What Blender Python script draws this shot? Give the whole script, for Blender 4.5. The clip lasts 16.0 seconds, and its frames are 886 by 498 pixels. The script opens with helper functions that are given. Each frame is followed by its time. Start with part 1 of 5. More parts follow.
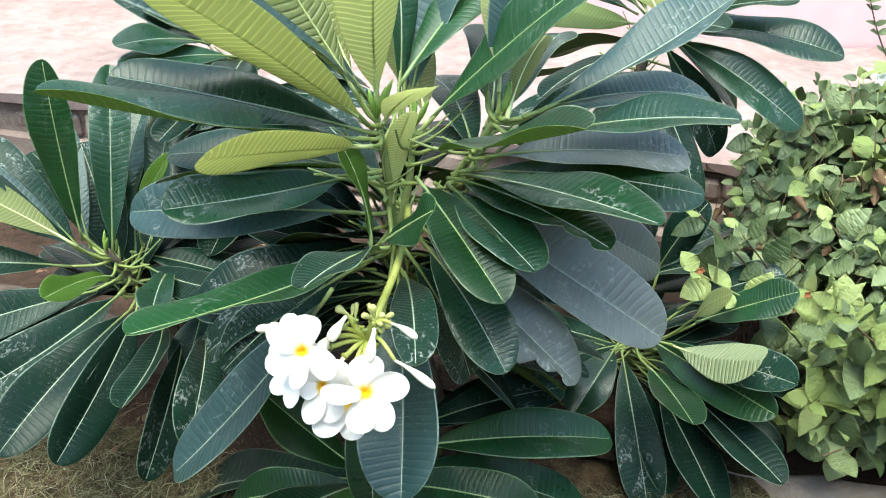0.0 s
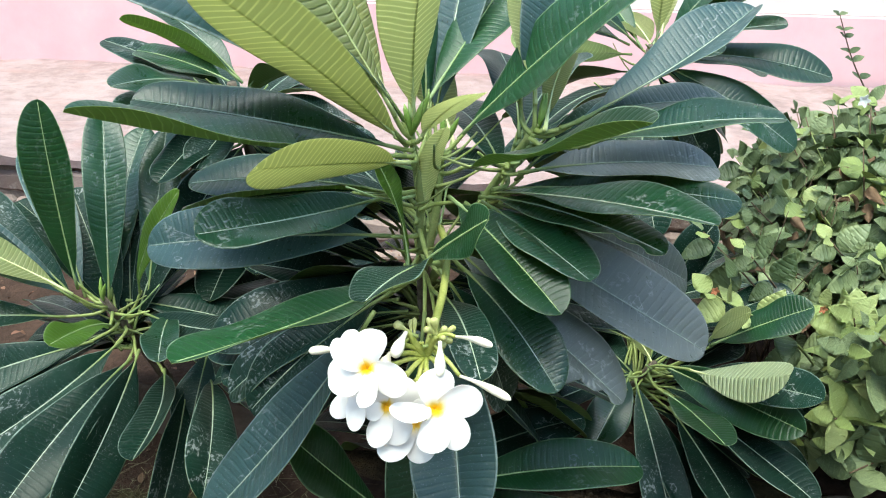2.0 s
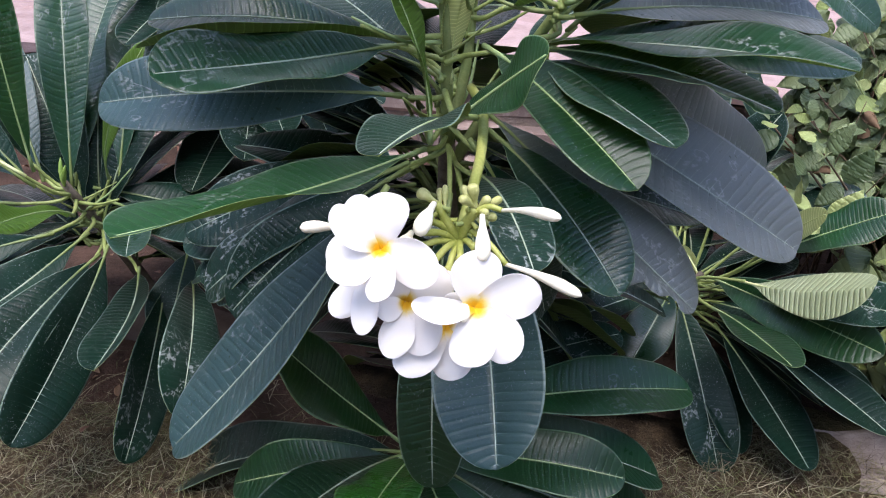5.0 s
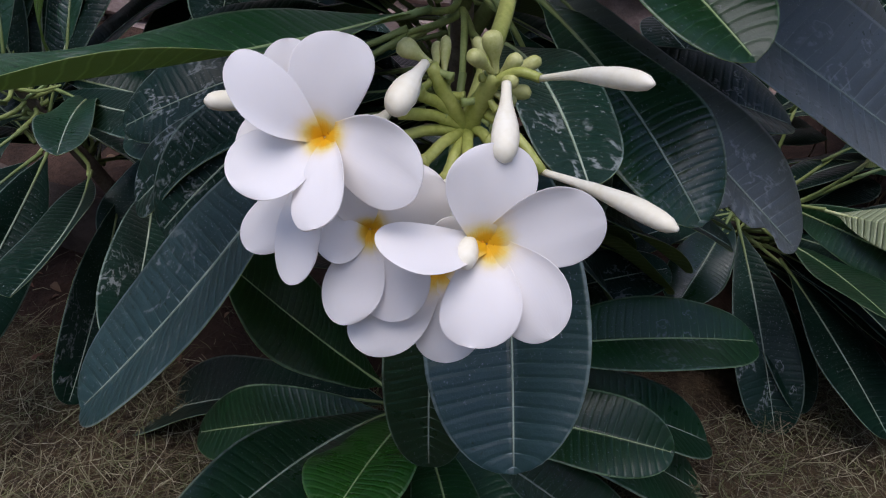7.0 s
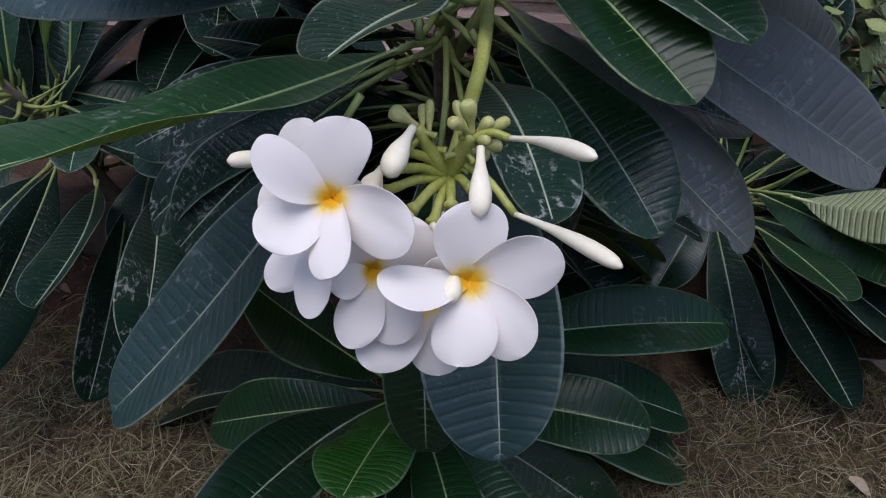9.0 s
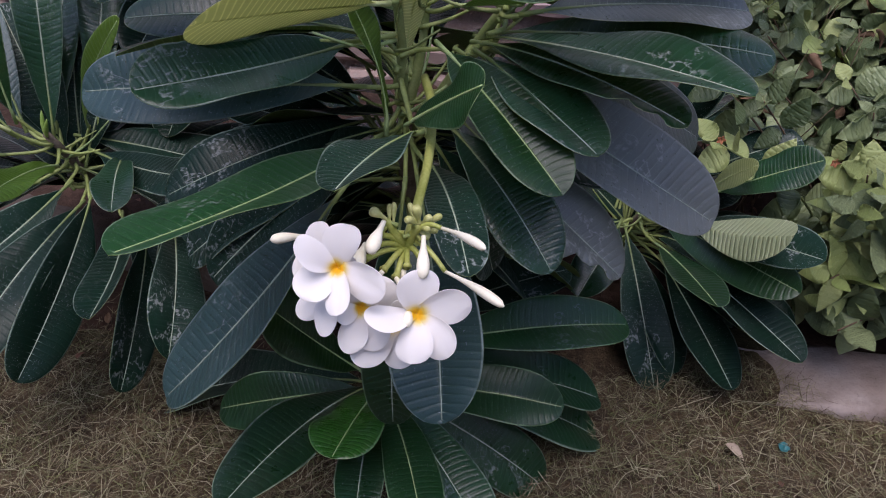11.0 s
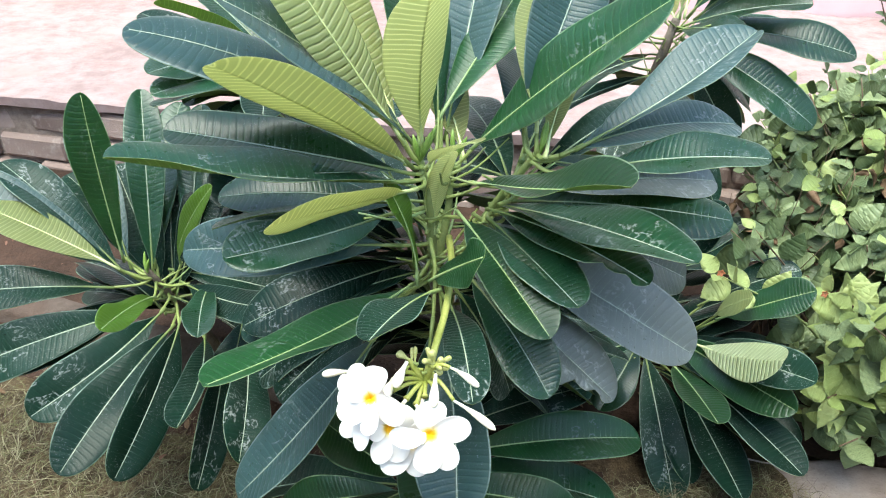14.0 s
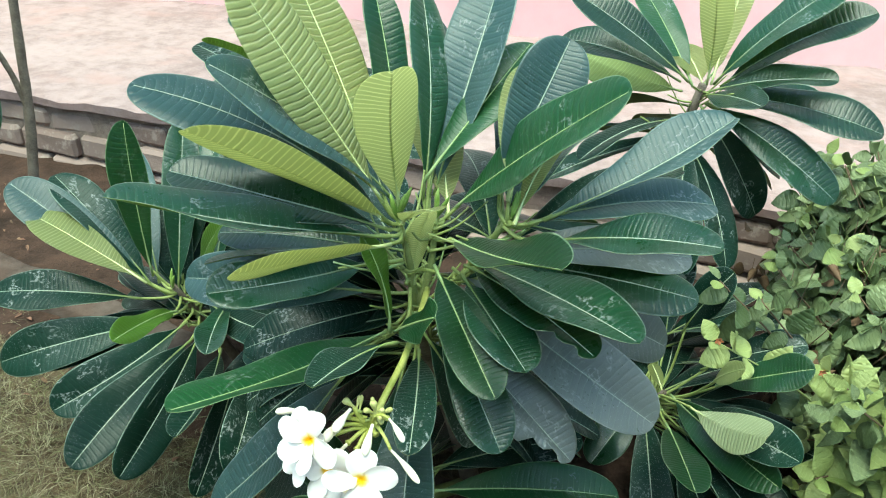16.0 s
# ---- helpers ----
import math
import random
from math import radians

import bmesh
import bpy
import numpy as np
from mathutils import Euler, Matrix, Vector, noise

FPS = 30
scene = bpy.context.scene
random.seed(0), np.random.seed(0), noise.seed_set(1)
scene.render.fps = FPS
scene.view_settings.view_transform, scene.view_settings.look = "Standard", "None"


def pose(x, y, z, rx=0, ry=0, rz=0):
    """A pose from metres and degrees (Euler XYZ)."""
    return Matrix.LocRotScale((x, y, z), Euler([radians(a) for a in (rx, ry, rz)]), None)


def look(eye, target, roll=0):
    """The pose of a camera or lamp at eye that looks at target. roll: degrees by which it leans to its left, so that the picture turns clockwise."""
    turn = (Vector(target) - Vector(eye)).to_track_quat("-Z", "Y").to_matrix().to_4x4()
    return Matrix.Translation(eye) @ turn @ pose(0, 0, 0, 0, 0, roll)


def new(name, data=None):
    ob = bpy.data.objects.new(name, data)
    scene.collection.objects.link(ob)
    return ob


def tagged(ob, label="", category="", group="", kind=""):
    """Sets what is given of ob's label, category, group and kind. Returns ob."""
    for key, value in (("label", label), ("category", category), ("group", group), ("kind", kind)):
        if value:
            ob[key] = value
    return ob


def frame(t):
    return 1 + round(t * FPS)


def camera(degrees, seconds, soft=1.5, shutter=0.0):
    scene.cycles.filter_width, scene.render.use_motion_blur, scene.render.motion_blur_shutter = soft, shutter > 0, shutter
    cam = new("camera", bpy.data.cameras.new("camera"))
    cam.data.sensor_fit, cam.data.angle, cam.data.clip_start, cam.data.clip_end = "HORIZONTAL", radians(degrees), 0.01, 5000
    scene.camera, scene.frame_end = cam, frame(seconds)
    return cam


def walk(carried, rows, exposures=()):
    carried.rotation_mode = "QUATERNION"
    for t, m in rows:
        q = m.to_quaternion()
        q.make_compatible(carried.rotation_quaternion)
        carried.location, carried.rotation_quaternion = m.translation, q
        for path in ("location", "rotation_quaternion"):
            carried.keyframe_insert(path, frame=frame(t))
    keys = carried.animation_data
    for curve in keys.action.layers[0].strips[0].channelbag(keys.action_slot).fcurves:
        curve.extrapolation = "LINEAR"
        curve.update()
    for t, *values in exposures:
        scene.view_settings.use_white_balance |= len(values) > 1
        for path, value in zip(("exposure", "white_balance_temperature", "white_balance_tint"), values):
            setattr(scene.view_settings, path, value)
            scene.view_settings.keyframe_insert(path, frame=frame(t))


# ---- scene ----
cam = camera(58.5, 16.0, soft=1.1)
PATH = [
    (0, (-0.032, -0.047, 0.986), (-0.051, 1.713, 0.036), 2.6),
    (0.5, (-0.07, -0.043, 0.961), (-0.088, 1.739, 0.052), 1.5),
    (1, (-0.098, -0.044, 0.945), (-0.081, 1.751, 0.064), 1.8),
    (1.5, (-0.111, -0.042, 0.935), (-0.056, 1.764, 0.078), 1.3),
    (2, (-0.119, -0.041, 0.933), (-0.027, 1.785, 0.121), 1.6),
    (2.5, (-0.116, -0.04, 0.92), (-0.024, 1.781, 0.098), 1.8),
    (3, (-0.132, -0.025, 0.9), (0.001, 1.806, 0.106), 2.7),
    (3.5, (-0.144, -0.021, 0.89), (0.002, 1.823, 0.129), 3.2),
    (4, (-0.136, -0.008, 0.874), (0.009, 1.801, 0.034), 3.9),
    (4.5, (-0.132, 0.037, 0.852), (-0.049, 1.819, -0.052), 2.5),
    (4.7, (-0.134, 0.063, 0.837), (-0.045, 1.828, -0.1), 2.7),
    (6.8, (-0.123, 0.253, 0.726), (-0.071, 1.879, -0.438), 3.6),
    (7, (-0.115, 0.26, 0.717), (-0.075, 1.885, -0.449), 3.7),
    (7.5, (-0.116, 0.278, 0.716), (-0.085, 1.888, -0.47), 3.1),
    (8, (-0.12, 0.288, 0.71), (-0.082, 1.888, -0.489), 3.4),
    (8.5, (-0.121, 0.267, 0.736), (-0.063, 1.857, -0.475), 3.3),
    (9, (-0.116, 0.229, 0.769), (-0.052, 1.816, -0.447), 2.5),
    (9.2, (-0.112, 0.212, 0.785), (-0.036, 1.794, -0.436), 2.7),
    (11.3, (-0.123, 0.052, 0.949), (0.03, 1.622, -0.281), 4.1),
    (11.5, (-0.126, 0.037, 0.956), (0.025, 1.627, -0.248), 3.8),
    (12, (-0.127, -0.001, 0.98), (0.032, 1.622, -0.179), 2.9),
    (12.5, (-0.128, -0.035, 1.002), (0.05, 1.621, -0.105), 2.8),
    (13, (-0.13, -0.047, 1.022), (0.025, 1.628, -0.06), 2.5),
    (13.2, (-0.127, -0.05, 1.033), (0.021, 1.627, -0.047), 1.0),
    (13.5, (-0.117, -0.049, 1.045), (-0.025, 1.652, -0.003), 1.9),
    (14, (-0.083, -0.049, 1.073), (-0.096, 1.665, 0.043), 0.9),
    (14.5, (-0.039, -0.051, 1.092), (-0.103, 1.663, 0.065), 1.7),
    (15, (-0.003, -0.055, 1.115), (-0.107, 1.672, 0.111), 1.9),
    (15.5, (0.02, -0.058, 1.128), (-0.149, 1.676, 0.145), 1.7),
    (16, (0.039, -0.061, 1.141), (-0.177, 1.657, 0.141), 2.6),
]
EXPOSURES = [(0.0, 2.08, 7000, -7), (0.5, 1.89, 6850, -4), (3.0, 1.86, 6850, -8), (3.5, 1.78, 6900, -9), (4.1, 1.78, 6850, -8), (4.7, 1.75, 6640, 15), (6.8, 0.48, 6380, 18), (9.2, 0.46, 6380, 18), (11.3, 0.94, 6560, 24), (12.0, 1.51, 6560, 21), (12.5, 1.76, 6560, 18), (13.0, 1.93, 6640, 13), (13.7, 2.05, 6850, 1), (14.6, 2.14, 6900, -9), (15.3, 1.97, 6920, -15), (16.0, 1.84, 6970, -19)]
walk(cam, [(t, look(eye, target, roll)) for t, eye, target, roll in PATH], EXPOSURES)

# ---- world and sun: a bright hazy sky, the shrubs in open shade ----
SUN_HEIGHT, SUN_TURN = radians(74), radians(205)
world = bpy.data.worlds.new("sky")
world.use_nodes = True
scene.world = world
sky = world.node_tree.nodes.new("ShaderNodeTexSky")
sky.sky_type, sky.sun_disc = "NISHITA", False
sky.sun_elevation, sky.sun_rotation, sky.dust_density, sky.air_density, sky.ozone_density = SUN_HEIGHT, SUN_TURN, 1.2, 1.0, 1.0
background = world.node_tree.nodes["Background"]
background.inputs["Strength"].default_value = 0.15
world.node_tree.links.new(sky.outputs["Color"], background.inputs["Color"])
sun = new("sun", bpy.data.lights.new("sun", "SUN"))
sun.data.energy, sun.data.angle, sun.data.color = 1.5, radians(45), (1.0, 0.97, 0.92)
sun.matrix_world = look((0, 0, 8), (0 - 8 * math.sin(SUN_TURN), 0 - 8 * math.cos(SUN_TURN), 8 - 8 * math.tan(SUN_HEIGHT)))


# ---- materials ----
class Nodes:
    """A small builder of node materials."""

    def __init__(self, name):
        self.mat = bpy.data.materials.new(name)
        self.mat.use_nodes = True
        self.tree = self.mat.node_tree
        self.shader = self.tree.nodes["Principled BSDF"]

    def node(self, kind, **inputs):
        n = self.tree.nodes.new("ShaderNode" + kind)
        for key, value in inputs.items():
            self.set(n, key.replace("_", " "), value)
        return n

    def set(self, n, key, value):
        key = int(key[1:]) if key[0] == "i" and key[1:].isdigit() else key
        if isinstance(value, bpy.types.NodeSocket):
            self.tree.links.new(value, n.inputs[key])
        else:
            n.inputs[key].default_value = value

    def math(self, op, a, b=0.0, c=0.0):
        n = self.tree.nodes.new("ShaderNodeMath")
        n.operation = op
        for k, v in enumerate((a, b, c)):
            self.set(n, f"i{k}", v)
        return n.outputs[0]

    def ramp(self, x, low, high, a=0.0, b=1.0):
        n = self.tree.nodes.new("ShaderNodeMapRange")
        n.interpolation_type = "SMOOTHSTEP"
        for k, v in enumerate((x, low, high, a, b)):
            self.set(n, f"i{k}", v)
        return n.outputs[0]

    def mix(self, fac, a, b):
        n = self.tree.nodes.new("ShaderNodeMix")
        n.data_type = "RGBA"
        for k, v in ((0, fac), (6, a), (7, b)):
            if isinstance(v, tuple) and len(v) == 3:
                v = (*v, 1)
            self.set(n, f"i{k}", v)
        return n.outputs[2]

    def place(self, scale=(1, 1, 1), of="Object"):
        n = self.node("Mapping", Scale=scale)
        self.tree.links.new(self.node("TexCoord").outputs[of], n.inputs["Vector"])
        return n.outputs[0]

    def noise(self, scale, detail=3.0, rough=0.6, vector=None, of="Object"):
        n = self.node("TexNoise", Scale=scale, Detail=detail, Roughness=rough)
        self.tree.links.new(vector or self.place(of=of), n.inputs["Vector"])
        return n.outputs["Fac"]

    def bump(self, height, strength, distance):
        n = self.node("Bump", Strength=strength, Distance=distance, Height=height)
        self.tree.links.new(n.outputs[0], self.shader.inputs["Normal"])

    def finish(self, color, roughness, specular=0.5, **more):
        self.set(self.shader, "Base Color", (*color, 1) if isinstance(color, tuple) and len(color) == 3 else color)
        self.set(self.shader, "Roughness", roughness)
        self.set(self.shader, "Specular IOR Level", specular)
        for key, value in more.items():
            self.set(self.shader, key.replace("_", " "), value)
        return self.mat


def blade_material(name, dark, light, vein, edge, rough, veins=33, relief=0.5, line_width=0.06, line_mix=0.6, stain=0.0, coat=0.0, thin=0.2, glow=(0.30, 0.55, 0.15), specular=0.7, fade=0.42, wax=(1.0, 1.0, 1.0), islands=False):
    """A leaf face: side veins run out from the midrib, the margin is pale, with blotches, dust and dried drops."""
    m = Nodes(name)
    uv = m.node("SeparateXYZ", Vector=m.node("TexCoord").outputs["UV"])
    along = uv.outputs[0]
    across = m.math("ABSOLUTE", m.math("MULTIPLY_ADD", uv.outputs[1], 2.0, -1.0))
    random_value = m.node("ObjectInfo").outputs["Random"]
    if islands:
        random_value = m.math("FRACT", m.math("ADD", random_value, m.node("NewGeometry").outputs["Random Per Island"]))
    wobble = m.math("MULTIPLY_ADD", m.noise(30.0, 1.0), 0.02, -0.01)
    run = m.math("SUBTRACT", m.math("ADD", along, wobble), m.math("MULTIPLY", m.math("POWER", across, 1.3), 0.030))
    saw = m.math("FRACT", m.math("MULTIPLY", run, veins))
    ridge = m.math("ABSOLUTE", m.math("SUBTRACT", saw, 0.5))
    ticks = m.math("MULTIPLY", m.ramp(ridge, line_width * 1.6, 0.02), m.ramp(m.math("ADD", across, m.math("MULTIPLY", m.noise(70.0, 2.0), 0.2)), 0.30, 0.14))
    line = m.math("MULTIPLY", m.ramp(ridge, line_width, 0.01), m.ramp(across, 0.55, 0.05, fade, 1.0))
    margin = m.ramp(across, 0.945, 0.975)
    patch = m.noise(16.0, 4.0)
    fine = m.noise(240.0, 2.0)
    broken = m.ramp(m.noise(38.0, 4.0, 0.7), 0.38, 0.62, 0.15, 1.0)
    web = m.node("TexVoronoi", Scale=420.0)
    web.feature = "DISTANCE_TO_EDGE"
    m.tree.links.new(m.place(), web.inputs["Vector"])
    mesh = m.ramp(web.outputs["Distance"], 0.14, 0.02)
    tone = m.math("ADD", m.math("MULTIPLY", patch, 0.75), m.math("MULTIPLY_ADD", random_value, 0.6, -0.2))
    color = m.mix(m.ramp(tone, 0.15, 0.85), dark, light)
    color = m.mix(m.math("MULTIPLY", mesh, m.math("MULTIPLY", line_mix, 0.12)), color, vein)
    color = m.mix(m.math("MULTIPLY", m.math("MULTIPLY", line, broken), line_mix), color, vein)
    color = m.mix(m.math("MULTIPLY", m.math("MULTIPLY", ticks, broken), 0.6), color, edge)
    color = m.mix(m.math("MULTIPLY", margin, m.math("MULTIPLY_ADD", broken, 0.5, 0.15)), color, edge)
    gloss = m.math("MULTIPLY_ADD", m.noise(45.0, 4.0), 0.28, rough - 0.14)
    if stain:
        # a thin film of dust, specks, the white scuffs of dried runs and dark pits
        film = m.math("MULTIPLY", m.ramp(m.noise(9.0, 5.0, 0.7), 0.42, 0.72), m.ramp(random_value, 0.3, 0.95, 0.0, 0.16))
        color = m.mix(m.math("MULTIPLY", film, stain), color, (0.20, 0.23, 0.24))
        specks = m.math("MULTIPLY", m.ramp(m.noise(11.0, 2.0), 0.40, 0.58), m.ramp(m.noise(620.0, 2.0, 0.6), 0.64, 0.70))
        warp = m.node("TexNoise", Scale=26.0, Detail=5.0, Distortion=0.6)
        m.tree.links.new(m.place((1.0, 1.7, 1.0)), warp.inputs["Vector"])
        band = m.math("MULTIPLY", m.ramp(m.noise(8.0, 1.0), 0.52, 0.66), m.math("MULTIPLY", m.ramp(along, 0.40, 0.75), m.ramp(random_value, 0.35, 0.5)))
        streak = m.math("MULTIPLY", band, m.math("MULTIPLY", m.ramp(m.math("ABSOLUTE", m.math("SUBTRACT", warp.outputs["Fac"], 0.5)), 0.024, 0.004), m.ramp(m.noise(180.0, 3.0), 0.40, 0.58)))
        dust = m.math("MAXIMUM", specks, streak)
        color = m.mix(m.math("MULTIPLY", dust, stain), color, (0.40, 0.44, 0.43))
        gloss = m.math("ADD", gloss, m.math("MULTIPLY", m.math("MAXIMUM", dust, film), 0.25))
        spots = m.math("MULTIPLY", m.ramp(m.noise(14.0, 2.0), 0.50, 0.60), m.ramp(m.noise(260.0, 2.0), 0.65, 0.69))
        color = m.mix(m.math("MULTIPLY", spots, 0.85), color, (0.004, 0.007, 0.006))
    pucker = m.ramp(ridge, 0.0, 0.30)
    dents = m.noise(75.0, 2.0, 0.5)
    height = m.math("ADD", m.math("MULTIPLY", pucker, 1.0), m.math("ADD", m.math("MULTIPLY_ADD", dents, 1.6, m.math("MULTIPLY", mesh, -0.10)), m.math("MULTIPLY_ADD", fine, 0.10, m.math("MULTIPLY", patch, 0.8))))
    m.bump(height, relief, 0.0012)
    m.finish(color, gloss, specular, Coat_Weight=coat, Coat_Roughness=0.20, Specular_Tint=(*wax, 1))
    # light that comes through the thin blade
    passed = m.node("BsdfTranslucent", Color=m.mix(line, tuple(0.72 * c for c in glow), tuple(min(0.95, 1.15 * c) for c in glow)))
    both = m.node("MixShader", i0=thin)
    m.tree.links.new(m.shader.outputs[0], both.inputs[1])
    m.tree.links.new(passed.outputs[0], both.inputs[2])
    m.tree.links.new(both.outputs[0], m.tree.nodes["Material Output"].inputs["Surface"])
    return m.mat


def plain_material(name, dark, light, rough, scale=20.0, specular=0.4, relief=0.3, distance=0.001, metal=0.0):
    """Two tones at two scales, with a fine relief."""
    m = Nodes(name)
    big, small = m.noise(scale, 4.0), m.noise(scale * 9, 3.0)
    tone = m.math("ADD", m.math("MULTIPLY", big, 0.65), m.math("MULTIPLY", small, 0.35))
    m.bump(tone, relief, distance)
    return m.finish(m.mix(m.ramp(tone, 0.3, 0.7), dark, light), rough, specular, Metallic=metal)


def island_material(name, colors, rough, specular=0.3):
    """Each loose piece of one mesh takes a colour of its own from a ramp."""
    m = Nodes(name)
    ramp = m.node("ValToRGB", Fac=m.node("NewGeometry").outputs["Random Per Island"])
    points = ramp.color_ramp.elements
    for k, c in enumerate(colors):
        point = points[k] if k < 2 else points.new(k / (len(colors) - 1))
        point.color = (*c, 1)
    for k, point in enumerate(points):
        point.position = k / (len(colors) - 1)
    grain = m.noise(60.0, 3.0)
    color = m.mix(m.math("MULTIPLY", grain, 0.5), ramp.outputs["Color"], tuple(0.6 * c for c in colors[0]))
    return m.finish(color, rough, specular)


LEAF_TOP = [
    blade_material("leaf_mature", (0.0025, 0.021, 0.009), (0.0075, 0.055, 0.023), (0.11, 0.21, 0.15), (0.32, 0.42, 0.32), 0.31, relief=0.30, line_width=0.05, line_mix=0.36, stain=0.5, coat=0.16, specular=0.5, wax=(0.92, 0.95, 1.0)),
    blade_material("leaf_green", (0.0035, 0.026, 0.008), (0.008, 0.060, 0.017), (0.11, 0.23, 0.11), (0.28, 0.42, 0.24), 0.35, relief=0.32, line_width=0.05, line_mix=0.40, stain=0.35, coat=0.16, specular=0.36, wax=(0.92, 0.95, 1.0)),
    blade_material("leaf_young", (0.34, 0.41, 0.14), (0.46, 0.52, 0.22), (0.82, 0.86, 0.62), (0.62, 0.68, 0.40), 0.45, veins=36, relief=1.0, line_width=0.2, line_mix=0.9, thin=0.72, glow=(0.88, 0.92, 0.54), fade=0.8),
    # old dusty leaf; crown shade is put into its darker, duller colour
    blade_material("leaf_old_dusty_shaded", (0.003, 0.014, 0.009), (0.006, 0.028, 0.017), (0.07, 0.12, 0.10), (0.24, 0.33, 0.27), 0.34, relief=0.28, line_width=0.05, line_mix=0.34, stain=0.55, coat=0.06, thin=0.06, glow=(0.15, 0.32, 0.08), specular=0.16, wax=(0.92, 0.95, 1.0)),
    # mature leaf with the blue sheen of the sky painted into its colour
    blade_material("leaf_bluish_sheen", (0.016, 0.044, 0.046), (0.040, 0.086, 0.092), (0.12, 0.19, 0.18), (0.30, 0.38, 0.35), 0.36, relief=0.30, line_width=0.05, line_mix=0.50, stain=0.6, coat=0.05, specular=0.4, wax=(0.92, 0.95, 1.0)),
    blade_material("leaf_fresh", (0.055, 0.125, 0.012), (0.115, 0.215, 0.030), (0.20, 0.32, 0.10), (0.26, 0.38, 0.14), 0.38, relief=0.45, line_mix=0.45, stain=0.15, thin=0.35, glow=(0.42, 0.66, 0.12), specular=0.5),
    # mature leaf whose pale grey base stands in for reflected sky
    blade_material("leaf_grey_sheen", (0.052, 0.066, 0.066), (0.120, 0.138, 0.141), (0.26, 0.29, 0.29), (0.34, 0.38, 0.37), 0.42, relief=0.3, line_width=0.05, line_mix=0.6, stain=0.6, coat=0.15, specular=0.8, wax=(0.92, 0.95, 1.0)),
    blade_material("leaf_pale", (0.30, 0.37, 0.19), (0.40, 0.47, 0.27), (0.68, 0.73, 0.52), (0.60, 0.66, 0.42), 0.5, veins=26, relief=1.0, line_width=0.16, line_mix=0.85, thin=0.35, glow=(0.80, 0.86, 0.56), fade=0.8),
    blade_material("leaf_olive", (0.37, 0.405, 0.15), (0.50, 0.53, 0.225), (0.58, 0.61, 0.32), (0.56, 0.60, 0.32), 0.42, veins=30, relief=0.7, line_width=0.12, line_mix=0.45, stain=0.15, thin=0.45, glow=(0.80, 0.85, 0.42), fade=0.6),
    blade_material("leaf_vivid", (0.010, 0.070, 0.007), (0.024, 0.130, 0.014), (0.10, 0.26, 0.06), (0.16, 0.32, 0.10), 0.28, relief=0.4, line_mix=0.40, stain=0.2, coat=0.3, specular=0.6),
]
LEAF_BACK = [
    blade_material("leaf_mature_back", (0.15, 0.23, 0.055), (0.25, 0.34, 0.095), (0.44, 0.52, 0.24), (0.40, 0.50, 0.20), 0.5, relief=0.6, line_width=0.12, line_mix=0.75, thin=0.45, glow=(0.55, 0.70, 0.25), fade=0.7),
    blade_material("leaf_green_back", (0.15, 0.23, 0.055), (0.25, 0.34, 0.095), (0.44, 0.52, 0.24), (0.40, 0.50, 0.20), 0.5, relief=0.6, line_width=0.12, line_mix=0.75, thin=0.45, glow=(0.55, 0.70, 0.25), fade=0.7),
    blade_material("leaf_young_back", (0.36, 0.43, 0.16), (0.48, 0.54, 0.25), (0.84, 0.87, 0.66), (0.62, 0.68, 0.42), 0.5, veins=36, relief=1.0, line_width=0.2, line_mix=0.9, thin=0.85, glow=(0.88, 0.92, 0.54), fade=0.8),
]
LEAF_BACK += [LEAF_BACK[0], LEAF_BACK[0], LEAF_BACK[1], LEAF_BACK[0], LEAF_TOP[7], LEAF_BACK[2], LEAF_BACK[1]]
def midrib_material(name, dark, light, foot):
    """A pale rib that turns yellow-green towards its stalk."""
    m = Nodes(name)
    along = m.node("SeparateXYZ", Vector=m.node("TexCoord").outputs["Object"]).outputs[0]
    tone = m.math("ADD", m.math("MULTIPLY", m.noise(60.0, 4.0), 0.65), m.math("MULTIPLY", m.noise(540.0, 3.0), 0.35))
    m.bump(tone, 0.3, 0.001)
    pale = m.mix(m.ramp(tone, 0.3, 0.7), dark, light)
    return m.finish(m.mix(m.ramp(along, 0.03, 0.12), foot, pale), 0.45, 0.4)


MIDRIB = [
    midrib_material("midrib_pale", (0.24, 0.32, 0.23), (0.43, 0.50, 0.39), (0.19, 0.25, 0.085)),
    plain_material("midrib_green", (0.22, 0.33, 0.13), (0.36, 0.47, 0.22), 0.45, 60.0),
    plain_material("midrib_yellow", (0.50, 0.57, 0.24), (0.66, 0.71, 0.38), 0.45, 60.0),
]
MIDRIB += [MIDRIB[0], MIDRIB[0], MIDRIB[1], MIDRIB[0], MIDRIB[2], MIDRIB[2], MIDRIB[1]]
SHOOT = plain_material("new_shoot", (0.14, 0.25, 0.04), (0.28, 0.40, 0.11), 0.4, 60.0)
STALK_GREEN = plain_material("leaf_stalk_green", (0.19, 0.25, 0.07), (0.33, 0.39, 0.14), 0.5, 60.0)
STEM = plain_material("young_stem", (0.16, 0.22, 0.07), (0.30, 0.34, 0.14), 0.6, 40.0)
BARK = plain_material("grey_bark", (0.085, 0.065, 0.05), (0.21, 0.175, 0.14), 0.85, 30.0, relief=0.8, distance=0.004)
PEDUNCLE = plain_material("flower_stalk", (0.24, 0.28, 0.05), (0.44, 0.46, 0.14), 0.45, 50.0)
BUD_GREEN = plain_material("green_bud", (0.32, 0.34, 0.10), (0.54, 0.54, 0.25), 0.45, 80.0)


